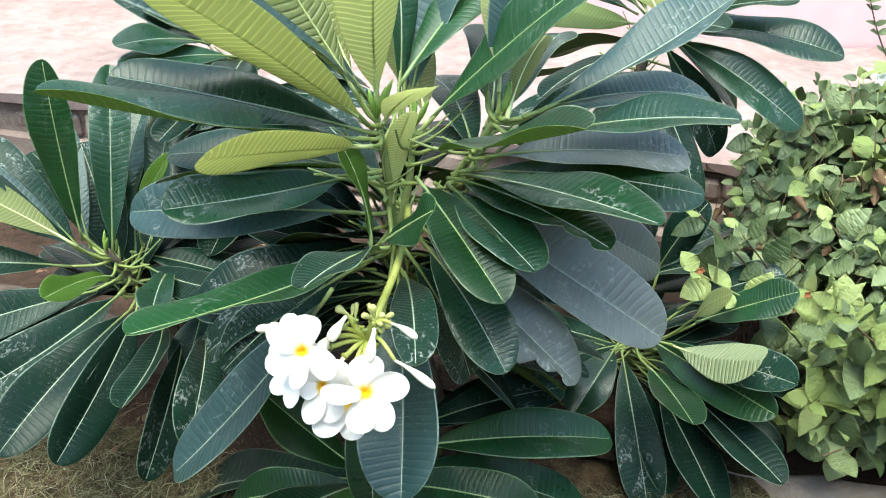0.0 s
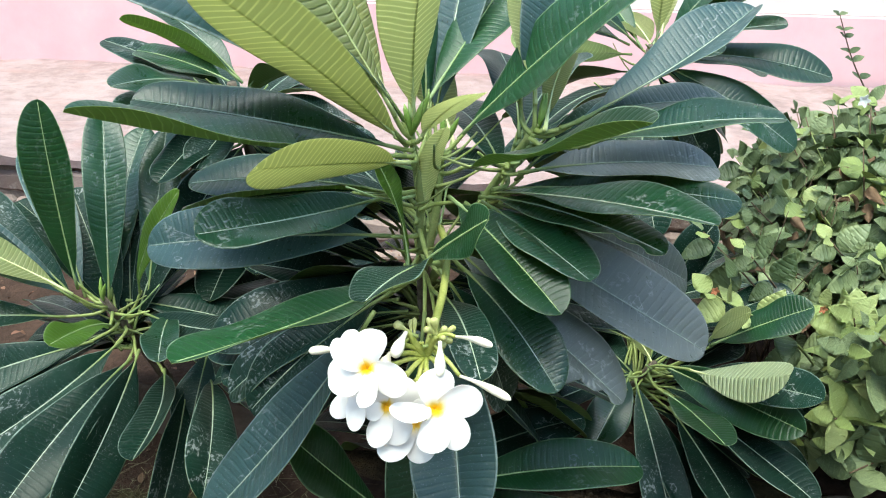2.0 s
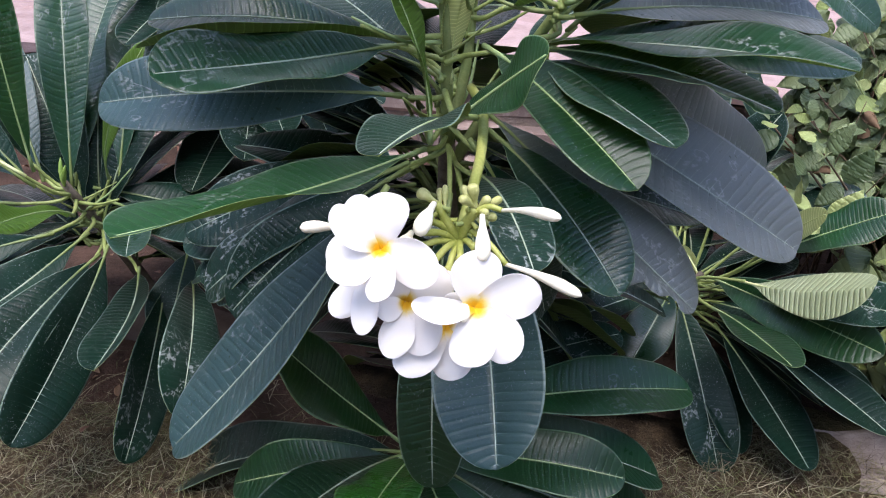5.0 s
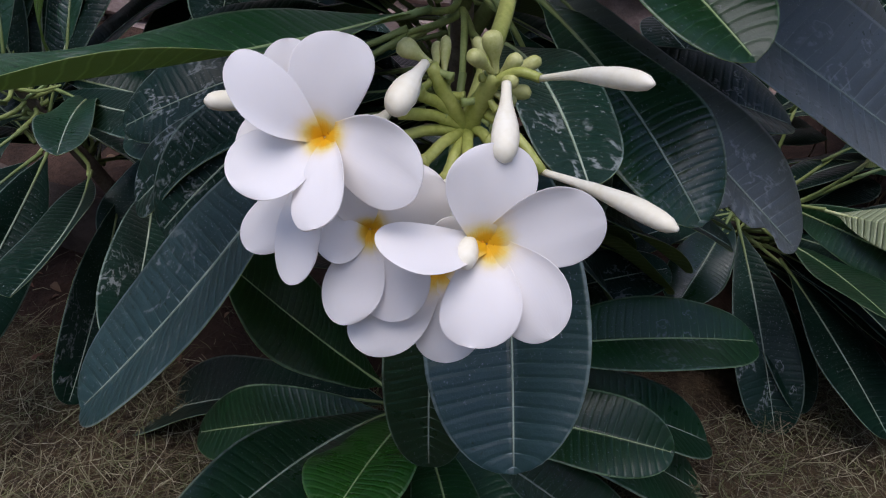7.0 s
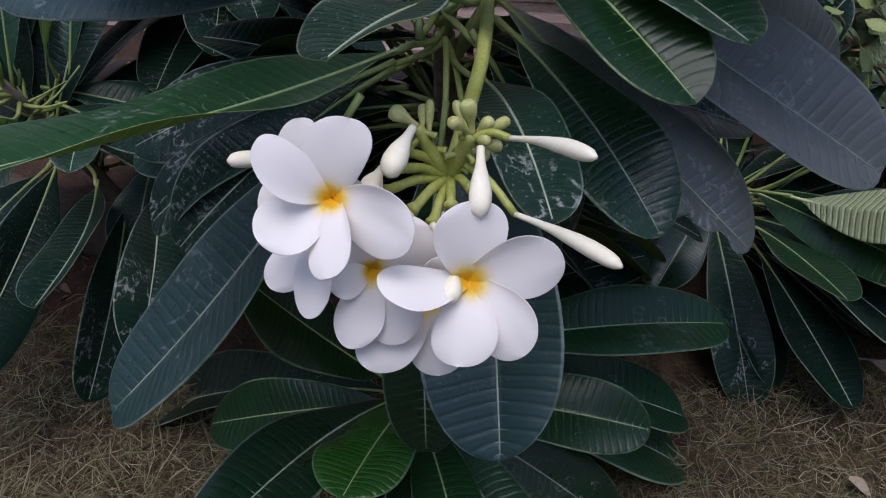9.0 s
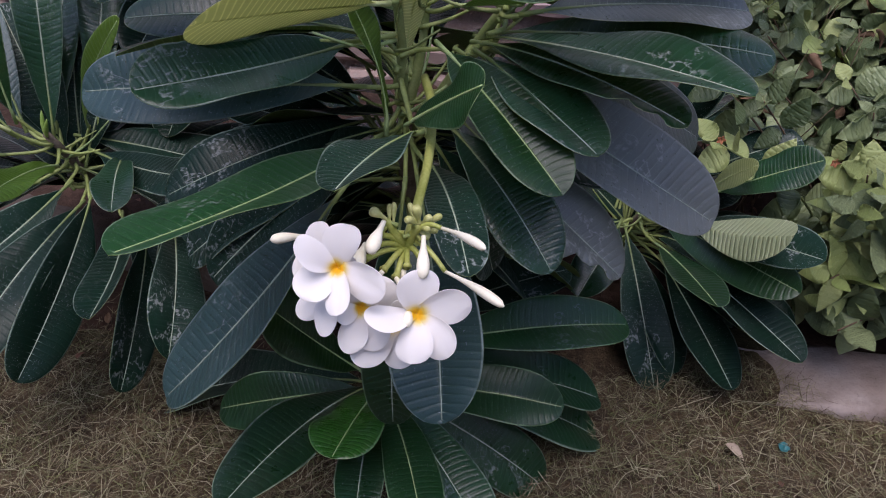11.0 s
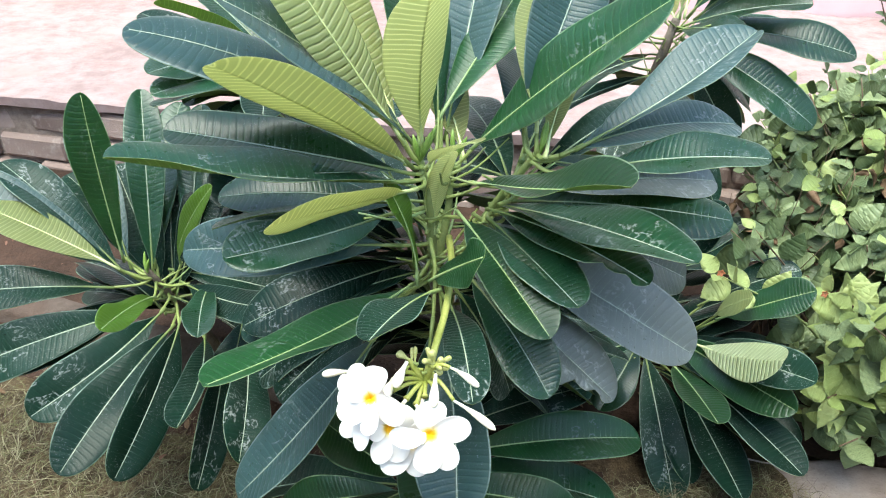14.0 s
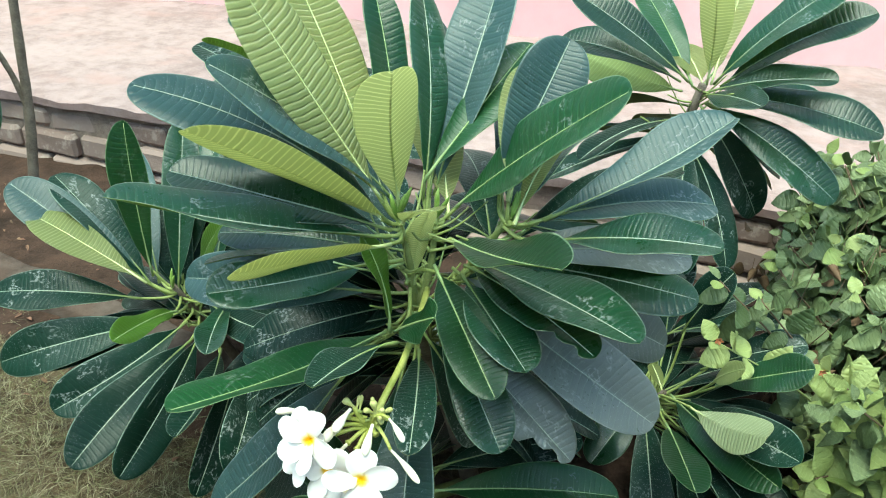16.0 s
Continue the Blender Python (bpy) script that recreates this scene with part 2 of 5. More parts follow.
def petal_material():
    m = Nodes("white_petal")
    uv = m.node("SeparateXYZ", Vector=m.node("TexCoord").outputs["UV"])
    along, across = uv.outputs[0], m.math("ABSOLUTE", m.math("MULTIPLY_ADD", uv.outputs[1], 2.0, -1.0))
    reach = m.math("SUBTRACT", m.math("ADD", along, m.math("MULTIPLY_ADD", m.noise(140.0, 3.0), 0.16, -0.08)), m.math("MULTIPLY", across, -0.10))
    ray = m.node("TexNoise", Scale=1.0, Detail=2.0)
    m.tree.links.new(m.place((3, 28, 1), "UV"), ray.inputs["Vector"])
    color = m.mix(m.ramp(reach, 0.31, 0.15), (0.95, 0.925, 0.91), (0.90, 0.76, 0.24))
    color = m.mix(m.ramp(m.math("ADD", reach, m.math("MULTIPLY_ADD", ray.outputs["Fac"], 0.16, -0.08)), 0.22, 0.08), color, (0.88, 0.50, 0.015))
    blush = m.math("MULTIPLY", m.ramp(m.math("MAXIMUM", m.math("MULTIPLY", across, m.ramp(along, 0.5, 0.9)), m.math("MULTIPLY", along, 0.985)), 0.955, 1.0), m.ramp(m.noise(120.0, 2.0), 0.45, 0.65))
    color = m.mix(m.math("MULTIPLY", blush, 0.5), color, (0.80, 0.62, 0.58))
    m.bump(m.math("ADD", m.math("MULTIPLY", ray.outputs["Fac"], 0.5), m.math("MULTIPLY", m.noise(60.0, 2.0), 0.5)), 0.10, 0.0008)
    m.finish(color, 0.6, 0.25, Subsurface_Weight=0.08, Subsurface_Radius=(0.006, 0.005, 0.004), Subsurface_Scale=1.0)
    # daylight shines through the thin petal
    passed = m.node("BsdfTranslucent", Color=m.mix(m.ramp(reach, 0.40, 0.15), (0.96, 0.935, 0.915), (0.88, 0.64, 0.16)))
    both = m.node("MixShader", i0=0.32)
    m.tree.links.new(m.shader.outputs[0], both.inputs[1])
    m.tree.links.new(passed.outputs[0], both.inputs[2])
    m.tree.links.new(both.outputs[0], m.tree.nodes["Material Output"].inputs["Surface"])
    return m.mat


PETAL = petal_material()
THROAT = plain_material("yellow_throat", (0.70, 0.32, 0.01), (0.80, 0.46, 0.04), 0.5, 200.0)
BUD_WHITE = plain_material("cream_bud", (0.76, 0.71, 0.54), (0.86, 0.83, 0.71), 0.5, 40.0, relief=0.2)


def wall_material():
    m = Nodes("pink_limewash")
    big, mid, fine = m.noise(1.1, 4.0), m.noise(7.0, 5.0), m.noise(150.0, 3.0)
    tone = m.math("ADD", m.math("MULTIPLY", big, 0.6), m.math("MULTIPLY", mid, 0.4))
    color = m.mix(m.ramp(tone, 0.35, 0.65), (0.76, 0.46, 0.49), (0.82, 0.54, 0.56))
    color = m.mix(m.ramp(mid, 0.62, 0.75), color, (0.74, 0.58, 0.57))
    m.bump(m.math("ADD", mid, m.math("MULTIPLY", fine, 0.3)), 0.4, 0.004)
    return m.finish(color, 0.85, 0.2)


def slab_material(name, dark, light, warm):
    m = Nodes(name)
    big, mid, fine = m.noise(3.0, 5.0), m.noise(19.0, 5.0, 0.7), m.noise(210.0, 3.0)
    tone = m.math("ADD", m.math("MULTIPLY", big, 0.5), m.math("MULTIPLY", mid, 0.5))
    color = m.mix(m.ramp(tone, 0.35, 0.62), dark, light)
    color = m.mix(m.math("MULTIPLY", m.ramp(m.noise(5.0, 3.0), 0.5, 0.7), 0.6), color, warm)
    color = m.mix(m.math("MULTIPLY", m.ramp(fine, 0.62, 0.75), 0.5), color, tuple(0.5 * c for c in dark))
    m.bump(m.math("ADD", m.math("MULTIPLY", mid, 0.8), m.math("MULTIPLY", fine, 0.35)), 0.7, 0.006)
    return m.finish(color, 0.9, 0.2)


PINK = wall_material()
WHITE_WALL = plain_material("white_limewash", (0.72, 0.68, 0.64), (0.80, 0.78, 0.74), 0.85, 3.0, 0.2)
LEDGE = slab_material("weathered_cement", (0.245, 0.175, 0.172), (0.375, 0.280, 0.278), (0.37, 0.24, 0.23))
# a darker tone of cement for the left kerb
KERB_DARK = slab_material("kerb_dark_cement", (0.05, 0.037, 0.031), (0.115, 0.088, 0.075), (0.085, 0.053, 0.041))
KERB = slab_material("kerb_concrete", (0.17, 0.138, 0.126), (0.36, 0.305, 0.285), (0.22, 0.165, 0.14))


def brick_material():
    m = Nodes("old_brick")
    rand = m.node("ObjectInfo").outputs["Random"]
    mid, fine = m.noise(24.0, 5.0, 0.7), m.noise(260.0, 3.0)
    color = m.mix(rand, (0.22, 0.16, 0.145), (0.36, 0.275, 0.25))
    color = m.mix(m.ramp(mid, 0.5, 0.68), color, (0.38, 0.31, 0.28))
    m.bump(m.math("ADD", mid, m.math("MULTIPLY", fine, 0.3)), 0.8, 0.006)
    return m.finish(color, 0.9, 0.2)


BRICK = brick_material()


def ground_material():
    m = Nodes("dry_lawn_soil")
    big, mid, fine = m.noise(2.2, 4.0), m.noise(26.0, 5.0, 0.7), m.noise(230.0, 4.0, 0.7)
    color = m.mix(m.ramp(mid, 0.35, 0.65), (0.040, 0.027, 0.017), (0.105, 0.074, 0.044))
    color = m.mix(m.math("MULTIPLY", m.ramp(big, 0.5, 0.62), 0.5), color, (0.075, 0.082, 0.03))
    color = m.mix(m.math("MULTIPLY", m.ramp(fine, 0.55, 0.7), 0.5), color, (0.26, 0.20, 0.12))
    m.bump(m.math("ADD", mid, m.math("MULTIPLY", fine, 0.5)), 0.9, 0.012)
    return m.finish(color, 0.95, 0.15)


SOIL = ground_material()
BED = plain_material("bed_soil", (0.028, 0.018, 0.014), (0.075, 0.044, 0.033), 0.95, 14.0, 0.15, 0.9, 0.012)
GRASS = island_material("grass_blades", [(0.13, 0.095, 0.055), (0.035, 0.023, 0.016), (0.29, 0.245, 0.155), (0.075, 0.105, 0.028), (0.48, 0.43, 0.30), (0.15, 0.18, 0.06), (0.06, 0.04, 0.027), (0.22, 0.20, 0.115)], 0.7)


# ---- mesh helpers ----
def mesh_object(name, verts, faces, material, parent=None, label="", smooth=True, uvs=None, slots=None):
    data = bpy.data.meshes.new(name)
    data.from_pydata([tuple(v) for v in verts], [], faces)
    for mat in material if isinstance(material, (list, tuple)) else [material]:
        data.materials.append(mat)
    if slots is not None:
        data.polygons.foreach_set("material_index", slots)
    if smooth:
        data.polygons.foreach_set("use_smooth", [True] * len(data.polygons))
    if uvs is not None:
        layer = data.uv_layers.new(name="UVMap")
        loops = np.empty(len(data.loops), dtype=np.int32)
        data.loops.foreach_get("vertex_index", loops)
        layer.data.foreach_set("uv", np.asarray(uvs, dtype=np.float32)[loops].ravel())
    data.update()
    ob = new(name, data)
    if parent:
        ob.parent = parent
    if label:
        tagged(ob, label)
    return ob


def part(name, bm, material, parent, label=""):
    """One bmesh as one mesh object under a thing or a part."""
    data = bpy.data.meshes.new(name)
    bm.to_mesh(data)
    bm.free()
    data.materials.append(material)
    ob = new(name, data)
    ob.parent = parent
    if label:
        tagged(ob, label)
    return ob


def smooth_line(points, steps):
    """A Catmull-Rom line through the points."""
    p = [Vector(q) for q in points]
    p = [2 * p[0] - p[1]] + p + [2 * p[-1] - p[-2]]
    line = []
    for a, b, c, d in zip(p, p[1:], p[2:], p[3:]):
        for k in range(steps):
            t = k / steps
            line.append(0.5 * (2 * b + (c - a) * t + (2 * a - 5 * b + 4 * c - d) * t * t + (3 * b - a - 3 * c + d) * t ** 3))
    return line + [p[-2]]


def tube_data(line, radii, sides=7, lumps=0.0, seed=0):
    """Vertices and faces of a tube along a line, closed at both ends."""
    rng = random.Random(seed)
    verts, faces = [], []
    side = None
    for k, p in enumerate(line):
        ahead = (line[min(k + 1, len(line) - 1)] - line[max(k - 1, 0)]).normalized()
        side = ahead.orthogonal() if side is None else side - ahead * side.dot(ahead)
        side.normalize()
        other = ahead.cross(side)
        for s in range(sides):
            a = 2 * math.pi * s / sides
            r = radii[k] * (1 + lumps * (rng.random() - 0.5))
            verts.append(p + r * (math.cos(a) * side + math.sin(a) * other))
        if k:
            for s in range(sides):
                i, j = (k - 1) * sides + s, (k - 1) * sides + (s + 1) % sides
                faces.append((i, j, j + sides, i + sides))
    faces.append(tuple(reversed(range(sides))))
    faces.append(tuple(range(len(verts) - sides, len(verts))))
    return verts, faces


def tube(name, points, radii, material, parent, label="", sides=8, steps=5, lumps=0.0, seed=0):
    line = smooth_line(points, steps)
    along = [k * (len(radii) - 1) / (len(line) - 1) for k in range(len(line))]
    r = [float(np.interp(a, range(len(radii)), radii)) for a in along]
    return mesh_object(name, *tube_data(line, r, sides, lumps, seed), material, parent, label)


def box_data(x0, y0, z0, x1, y1, z1, inset=0.004, rough=0.0, rng=random):
    """A box with chamfered, slightly uneven edges."""
    bm = bmesh.new()
    bmesh.ops.create_cube(bm, size=1)
    for v in bm.verts:
        v.co = Vector(((x0 + x1) / 2 + v.co.x * (x1 - x0), (y0 + y1) / 2 + v.co.y * (y1 - y0), (z0 + z1) / 2 + v.co.z * (z1 - z0)))
        v.co += Vector([rng.uniform(-rough, rough) for _ in range(3)])
    bmesh.ops.bevel(bm, geom=bm.edges[:], offset=inset, segments=1, affect="EDGES")
    return bm


# ---- ground, bed, kerbs, ledge and wall ----
def ground_height(x, y):
    return 0.006 * noise.noise(Vector((x * 3, y * 3, 0))) + 0.004 * noise.noise(Vector((x * 11, y * 11, 3)))


def far_ground():
    steps = [-900, -200, -60, -20, -8, -4] + [-2.6 + 0.1 * k for k in range(53)] + [4, 8, 20, 60, 200, 900]
    n = len(steps)
    verts = [(x, y, ground_height(x, y) if abs(x) < 5 and abs(y) < 5 else 0.0) for y in steps for x in steps]
    faces = [(j * n + i, j * n + i + 1, (j + 1) * n + i + 1, (j + 1) * n + i) for j in range(n - 1) for i in range(n - 1)]
    return mesh_object("ground", verts, faces, SOIL)


tagged(far_ground(), "dry brown lawn soil with thin patchy grass", "ground", kind="structure")


def bed_edge(x):
    """How far from the viewer the planted bed begins."""
    return float(np.interp(x, [-4.2, -1.24, -0.3, 0.1, 0.446, 0.74, 1.2, 4.2], [2.78, 1.47, 1.12, 0.985, 0.955, 0.89, 0.80, 0.36]))


bed_verts, bed_faces = [], []
for i in range(111):
    x = -3.9 + 7.9 * i / 110
    for j in range(21):
        back = float(np.interp(x, [0.3, 0.42], [0.03, 0.075]))
        y = bed_edge(x) + back + (3.4 - bed_edge(x)) * j / 20
        bed_verts.append((x, y, 0.025 + 0.02 * noise.noise(Vector((x * 4, y * 4, 9))) + 0.012 * noise.noise(Vector((x * 17, y * 17, 2)))))
for i in range(110):
    for j in range(20):
        bed_faces.append((i * 21 + j, (i + 1) * 21 + j, (i + 1) * 21 + j + 1, i * 21 + j + 1))
tagged(mesh_object("bed_soil", bed_verts, bed_faces, BED), "bare reddish brown earth of the planted bed", "soil", kind="structure")


strip_verts, strip_faces = [], []
for i in range(121):
    x = -3.9 + 4.1 * i / 120
    far = bed_edge(x) - 0.02
    near = bed_edge(x) - float(np.interp(x, [-0.3, 0.2], [0.19, 0.05])) - 0.05 * noise.noise(Vector((x * 7, 1, 33))) - 0.02 * noise.noise(Vector((x * 23, 1, 3)))
    for j in range(9):
        y = near + (far - near) * j / 8
        strip_verts.append((x, y, ground_height(x, y) + (0.009 + 0.006 * noise.noise(Vector((x * 20, y * 20, 5))) if j else -0.004)))
for i in range(120):
    for j in range(8):
        strip_faces.append((i * 9 + j, (i + 1) * 9 + j, (i + 1) * 9 + j + 1, i * 9 + j + 1))
tagged(mesh_object("bed_edge_soil", strip_verts, strip_faces, BED), "bare dark earth with leaf scraps along the kerb", "soil", kind="structure")


def kerb(name, x0, x1, width, height, label, lumps, material):
    """A rough cast kerb that follows the edge of the bed."""
    verts, faces, n = [], [], 150
    profile = [(-0.5, -0.02), (-0.5, 0.75), (-0.42, 0.95), (-0.2, 1.02), (0.2, 1.0), (0.42, 0.95), (0.5, 0.7), (0.5, -0.02)]
    for k in range(n + 1):
        x = x0 + (x1 - x0) * k / n
        slope = (bed_edge(x + 0.02) - bed_edge(x - 0.02)) / 0.04
        across = Vector((-slope, 1, 0)).normalized()
        for u, v in profile:
            p = Vector((x, bed_edge(x), 0)) + across * (u * width) + Vector((0, 0, v * height * min(1.0, -0.45 + (x - x0) / 0.22)))
            q = p * 9
            p += lumps * Vector((noise.noise(q), noise.noise(q + Vector((5, 0, 0))), noise.noise(q + Vector((0, 7, 0)))))
            verts.append(p)
    m = len(profile)
    for k in range(n):
        for s in range(m - 1):
            faces.append((k * m + s, (k + 1) * m + s, (k + 1) * m + s + 1, k * m + s + 1))
    faces += [tuple(range(m)), tuple(reversed(range(n * m, n * m + m)))]
    return tagged(mesh_object(name, verts, faces, material), label, "kerb", kind="structure")


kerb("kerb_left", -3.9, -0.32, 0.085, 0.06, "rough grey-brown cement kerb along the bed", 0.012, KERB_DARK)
kerb("kerb_right", 0.42, 4.0, 0.130, 0.054, "worn low concrete kerb dusted with soil", 0.012, KERB)

LEDGE_TURN = radians(-8)


def ledge_point(x, y, z):
    """From the ledge's own run and depth to the world."""
    return Vector((x * math.cos(LEDGE_TURN) - y * math.sin(LEDGE_TURN), 1.93 + x * math.sin(LEDGE_TURN) + y * math.cos(LEDGE_TURN), z))


def ledge():
    verts, faces = [], []
    nx, ny = 172, 44
    for j in range(ny + 1):
        for i in range(nx + 1):
            x, y = -3.8 + 7.8 * i / nx, 1.5 * j / ny
            z = 0.25 + 0.010 * noise.noise(Vector((x * 5, y * 5, 1))) + 0.006 * noise.noise(Vector((x * 16, y * 16, 4)))
            if j == 0:
                y += 0.012 * noise.noise(Vector((x * 7, 0, 8)))
            verts.append(ledge_point(x, y, z))
    for j in range(ny):
        for i in range(nx):
            a = j * (nx + 1) + i
            faces.append((a, a + 1, a + nx + 2, a + nx + 1))
    start = len(verts)
    for depth, drop in ((0.002, 0.026), (0.03, 0.034)):
        for i in range(nx + 1):
            x = -3.8 + 7.8 * i / nx
            verts.append(ledge_point(x, depth + 0.012 * noise.noise(Vector((x * 7, 0, 8))), 0.25 - drop + 0.012 * noise.noise(Vector((x * 9, 3, 8)))))
    for i in range(nx):
        faces.append((start + i, start + i + 1, i + 1, i))
        faces.append((start + nx + 1 + i, start + nx + 2 + i, start + i + 1, start + i))
    return tagged(mesh_object("ledge", verts, faces, LEDGE, smooth=False), "broad weathered cement platform before the pink wall", "platform", kind="structure")


platform = ledge()


def wall():
    bm = bmesh.new()
    for x0, x1, z0, z1, y0, y1 in ((-7.0, 7.0, 0.0, 0.53, 0.0, 0.25),):
        box = box_data(x0, y0, z0, x1, y1, z1, 0.006)
        box.transform(Matrix.Translation(ledge_point(0, 1.42, 0)) @ Matrix.Rotation(radians(-4), 4, "Z"))
        data = bpy.data.meshes.new("dado")
        box.to_mesh(data)
        bm.from_mesh(data)
        bpy.data.meshes.remove(data)
        box.free()
    data = bpy.data.meshes.new("wall_back")
    bm.to_mesh(data)
    bm.free()
    data.materials.append(PINK)
    low = tagged(new("wall_back", data), "pale pink limewashed lower wall", "wall", kind="structure")
    box = box_data(-7.0, 0.012, 0.53, 7.0, 0.24, 3.2, 0.004)
    box.transform(Matrix.Translation(ledge_point(0, 1.42, 0)) @ Matrix.Rotation(radians(-4), 4, "Z"))
    data = bpy.data.meshes.new("wall_upper")
    box.to_mesh(data)
    box.free()
    data.materials.append(WHITE_WALL)
    tagged(new("wall_upper", data), "plain whitewashed wall above the pink band", "wall", kind="structure")
    return low


wall()


def unseen_wall(name, x0, y0, x1, y1):
    """Plain unseen walls, added to close the yard and shape the light."""
    box = box_data(x0, y0, 0.0, x1, y1, 3.0, 0.01)
    data = bpy.data.meshes.new(name)
    box.to_mesh(data)
    box.free()
    data.materials.append(UNSEEN_PLASTER)
    tagged(new(name, data), "plain pale plastered wall out of view, added to shape the light", "wall", kind="structure")


# added walls: they cut low sky light and bounce some back
UNSEEN_PLASTER = plain_material("pale_plaster", (0.56, 0.53, 0.49), (0.68, 0.65, 0.61), 0.9, 2.0, 0.2)
unseen_wall("unseen_wall_left", -4.2, -3.4, -4.0, 2.6)
unseen_wall("unseen_wall_right", 4.0, -3.4, 4.2, 2.0)
unseen_wall("unseen_wall_front", -4.2, -3.6, 4.2, -3.4)


# ---- frangipani shrubs ----
def shrub_thing(x, y, label):
    return tagged(new("frangipani_shrub"), label, "shrub", "frangipani shrubs")


STEM_LINES = {
    "large": (((-0.09, 0.86, 0.42), (-0.10, 0.785, 0.54)), ((-0.10, 0.785, 0.54), (-0.115, 0.732, 0.72)), ((-0.10, 0.785, 0.54), (-0.08, 0.81, 0.68)), ((-0.09, 0.80, 0.52), (0.015, 0.745, 0.725)), ((-0.04, 0.97, 0.05), (-0.128, 0.775, 0.18))),
    "smaller": (((-0.54, 1.12, 0.2), (-0.575, 1.035, 0.37)),),
    "low": (((0.28, 1.17, 0.1), (0.31, 1.11, 0.21)),),
}


def stem_foot(owner, base):
    """Where on the shrub's stems the stalk of a leaf with this base begins."""
    best = None
    for a, b in STEM_LINES.get(owner["sort"] if "sort" in owner else "", ()):
        a, b = Vector(a), Vector(b)
        t = max(0.0, min(1.0, (base - a).dot(b - a) / (b - a).length_squared))
        gap = (base - a.lerp(b, t)).length
        p = a.lerp(b, max(0.0, t - 0.4 * gap / (b - a).length))
        if best is None or gap < best[0]:
            best = (gap, p)
    return best[1] if best and 0.012 < best[0] < 0.13 else None


LEAF_ALONG = 22
LEAF_ROWS = (-1.0, -0.93, -0.72, -0.42, -0.09, 0.0, 0.09, 0.42, 0.72, 0.93, 1.0)
LEAF_ACROSS = len(LEAF_ROWS) - 1
leaf_count = [0]


def leaf(owner, base, turn, rise, length, width, roll, arch, tone, torn=0, deep=0.0, bend=None):
    """One leaf from its base, by the compass turn and the rise of its tip. A long wedge that widens to a round end,
    a little folded along the midrib and wavy at the margin."""
    leaf_count[0] += 1
    rng = random.Random(leaf_count[0])
    a, e = radians(turn), radians(rise)
    ahead = Vector((math.cos(e) * math.cos(a), math.cos(e) * math.sin(a), math.sin(e)))
    up = (Vector((0, 0, 1)) - ahead * ahead.z).normalized()
    side = up.cross(ahead)
    r = radians(roll)
    side, up = side * math.cos(r) + up * math.sin(r), up * math.cos(r) - side * math.sin(r)
    m = Matrix((ahead, side, up)).transposed().to_4x4()
    m.translation = Vector(base)
    fold, curl = (deep or rng.uniform(0.20, 0.36), rng.uniform(0.05, 0.16)) if tone not in (2, 7, 8) else (deep or 0.10, 0.06)
    wave, phase, chance = rng.uniform(0.002, 0.007) * (0.4 if tone in (2, 7, 8) else 1.0), rng.uniform(0, 6), rng.uniform(-0.02, 0.02)
    bend = chance if bend is None else bend
    stalk = min(0.14, 0.03 / length)

    def shape(t):
        s = max(0.0, (t - stalk) / (1 - stalk))
        if tone in (2, 7, 8):
            blunt = 3.0 if tone == 8 else 2.2
            return 0.5 * width * (s ** 0.7) * math.sqrt(max(0.0, 1 - s ** blunt)) / (0.64 if tone == 8 else 0.575)
        edge = 0.5 * width * (s ** 0.62) * math.sqrt(max(0.0, 1 - s ** 2.9)) / 0.645
        return edge

    def centre(t):
        return Vector((length * t, length * bend * math.sin(math.pi * t), length * arch * 4 * t * (1 - t)))

    verts, uvs = [], []
    for layer in (0, 1):
        for i in range(LEAF_ALONG + 1):
            t = stalk * 0.6 + (1 - stalk * 0.6) * (1 - (1 - i / LEAF_ALONG) ** 1.7)
            h, c = shape(t) + 0.0008, centre(t)
            for q in LEAF_ROWS:
                # a bitten end: one half breaks off in a ragged line
                bite = 0.0 if q * torn <= 0 else max(0.0, min(1.0, (t - 0.74) / 0.06)) * (0.5 + 0.18 * math.sin(57 * t) + 0.12 * math.sin(23 * t))
                y = h * q * (1 - bite)
                z = fold * abs(y) - curl * h * q ** 4 + wave * math.sqrt(abs(q)) * math.sin(phase + 9 * t + (2.4 if q > 0 else 0)) * abs(q) * (h / (0.5 * width))
                verts.append(c + Vector((0, y, z - 0.0009 * layer * (1 - 0.6 * abs(q)))))
                uvs.append((t, 0.5 + 0.5 * q))
    n, w = (LEAF_ALONG + 1) * (LEAF_ACROSS + 1), LEAF_ACROSS + 1
    faces, slots = [], []
    for i in range(LEAF_ALONG):
        for j in range(LEAF_ACROSS):
            k = i * w + j
            for a, b, c in ((k, k + w, k + w + 1), (k, k + w + 1, k + 1)):
                faces += [(a, b, c), (n + c, n + b, n + a)]
                slots += [0, 1]
        for j, flip in ((0, False), (LEAF_ACROSS, True)):
            k = i * w + j
            quad = (k, k + w, n + k + w, n + k)
            faces.append(quad if flip else quad[::-1])
            slots.append(1)
    blade = mesh_object("leaf", verts, faces, [LEAF_TOP[tone], LEAF_BACK[tone]], owner, uvs=uvs, slots=slots)
    blade.matrix_local = m
    # the midrib stands proud on both faces and runs out as the stalk, back to the stem
    line, radii = [], []
    foot = stem_foot(owner, Vector(base))
    if foot:
        foot = m.inverted() @ foot
        knee = foot * 0.5 + Vector((-0.1 * foot.length, 0, -0.12 * foot.length))
        mesh_object("leaf_stalk", *tube_data(smooth_line([foot, knee, Vector((0.012, 0, 0))], 4), [0.0029 - 0.0001 * k for k in range(9)], 7), STALK_GREEN, blade)
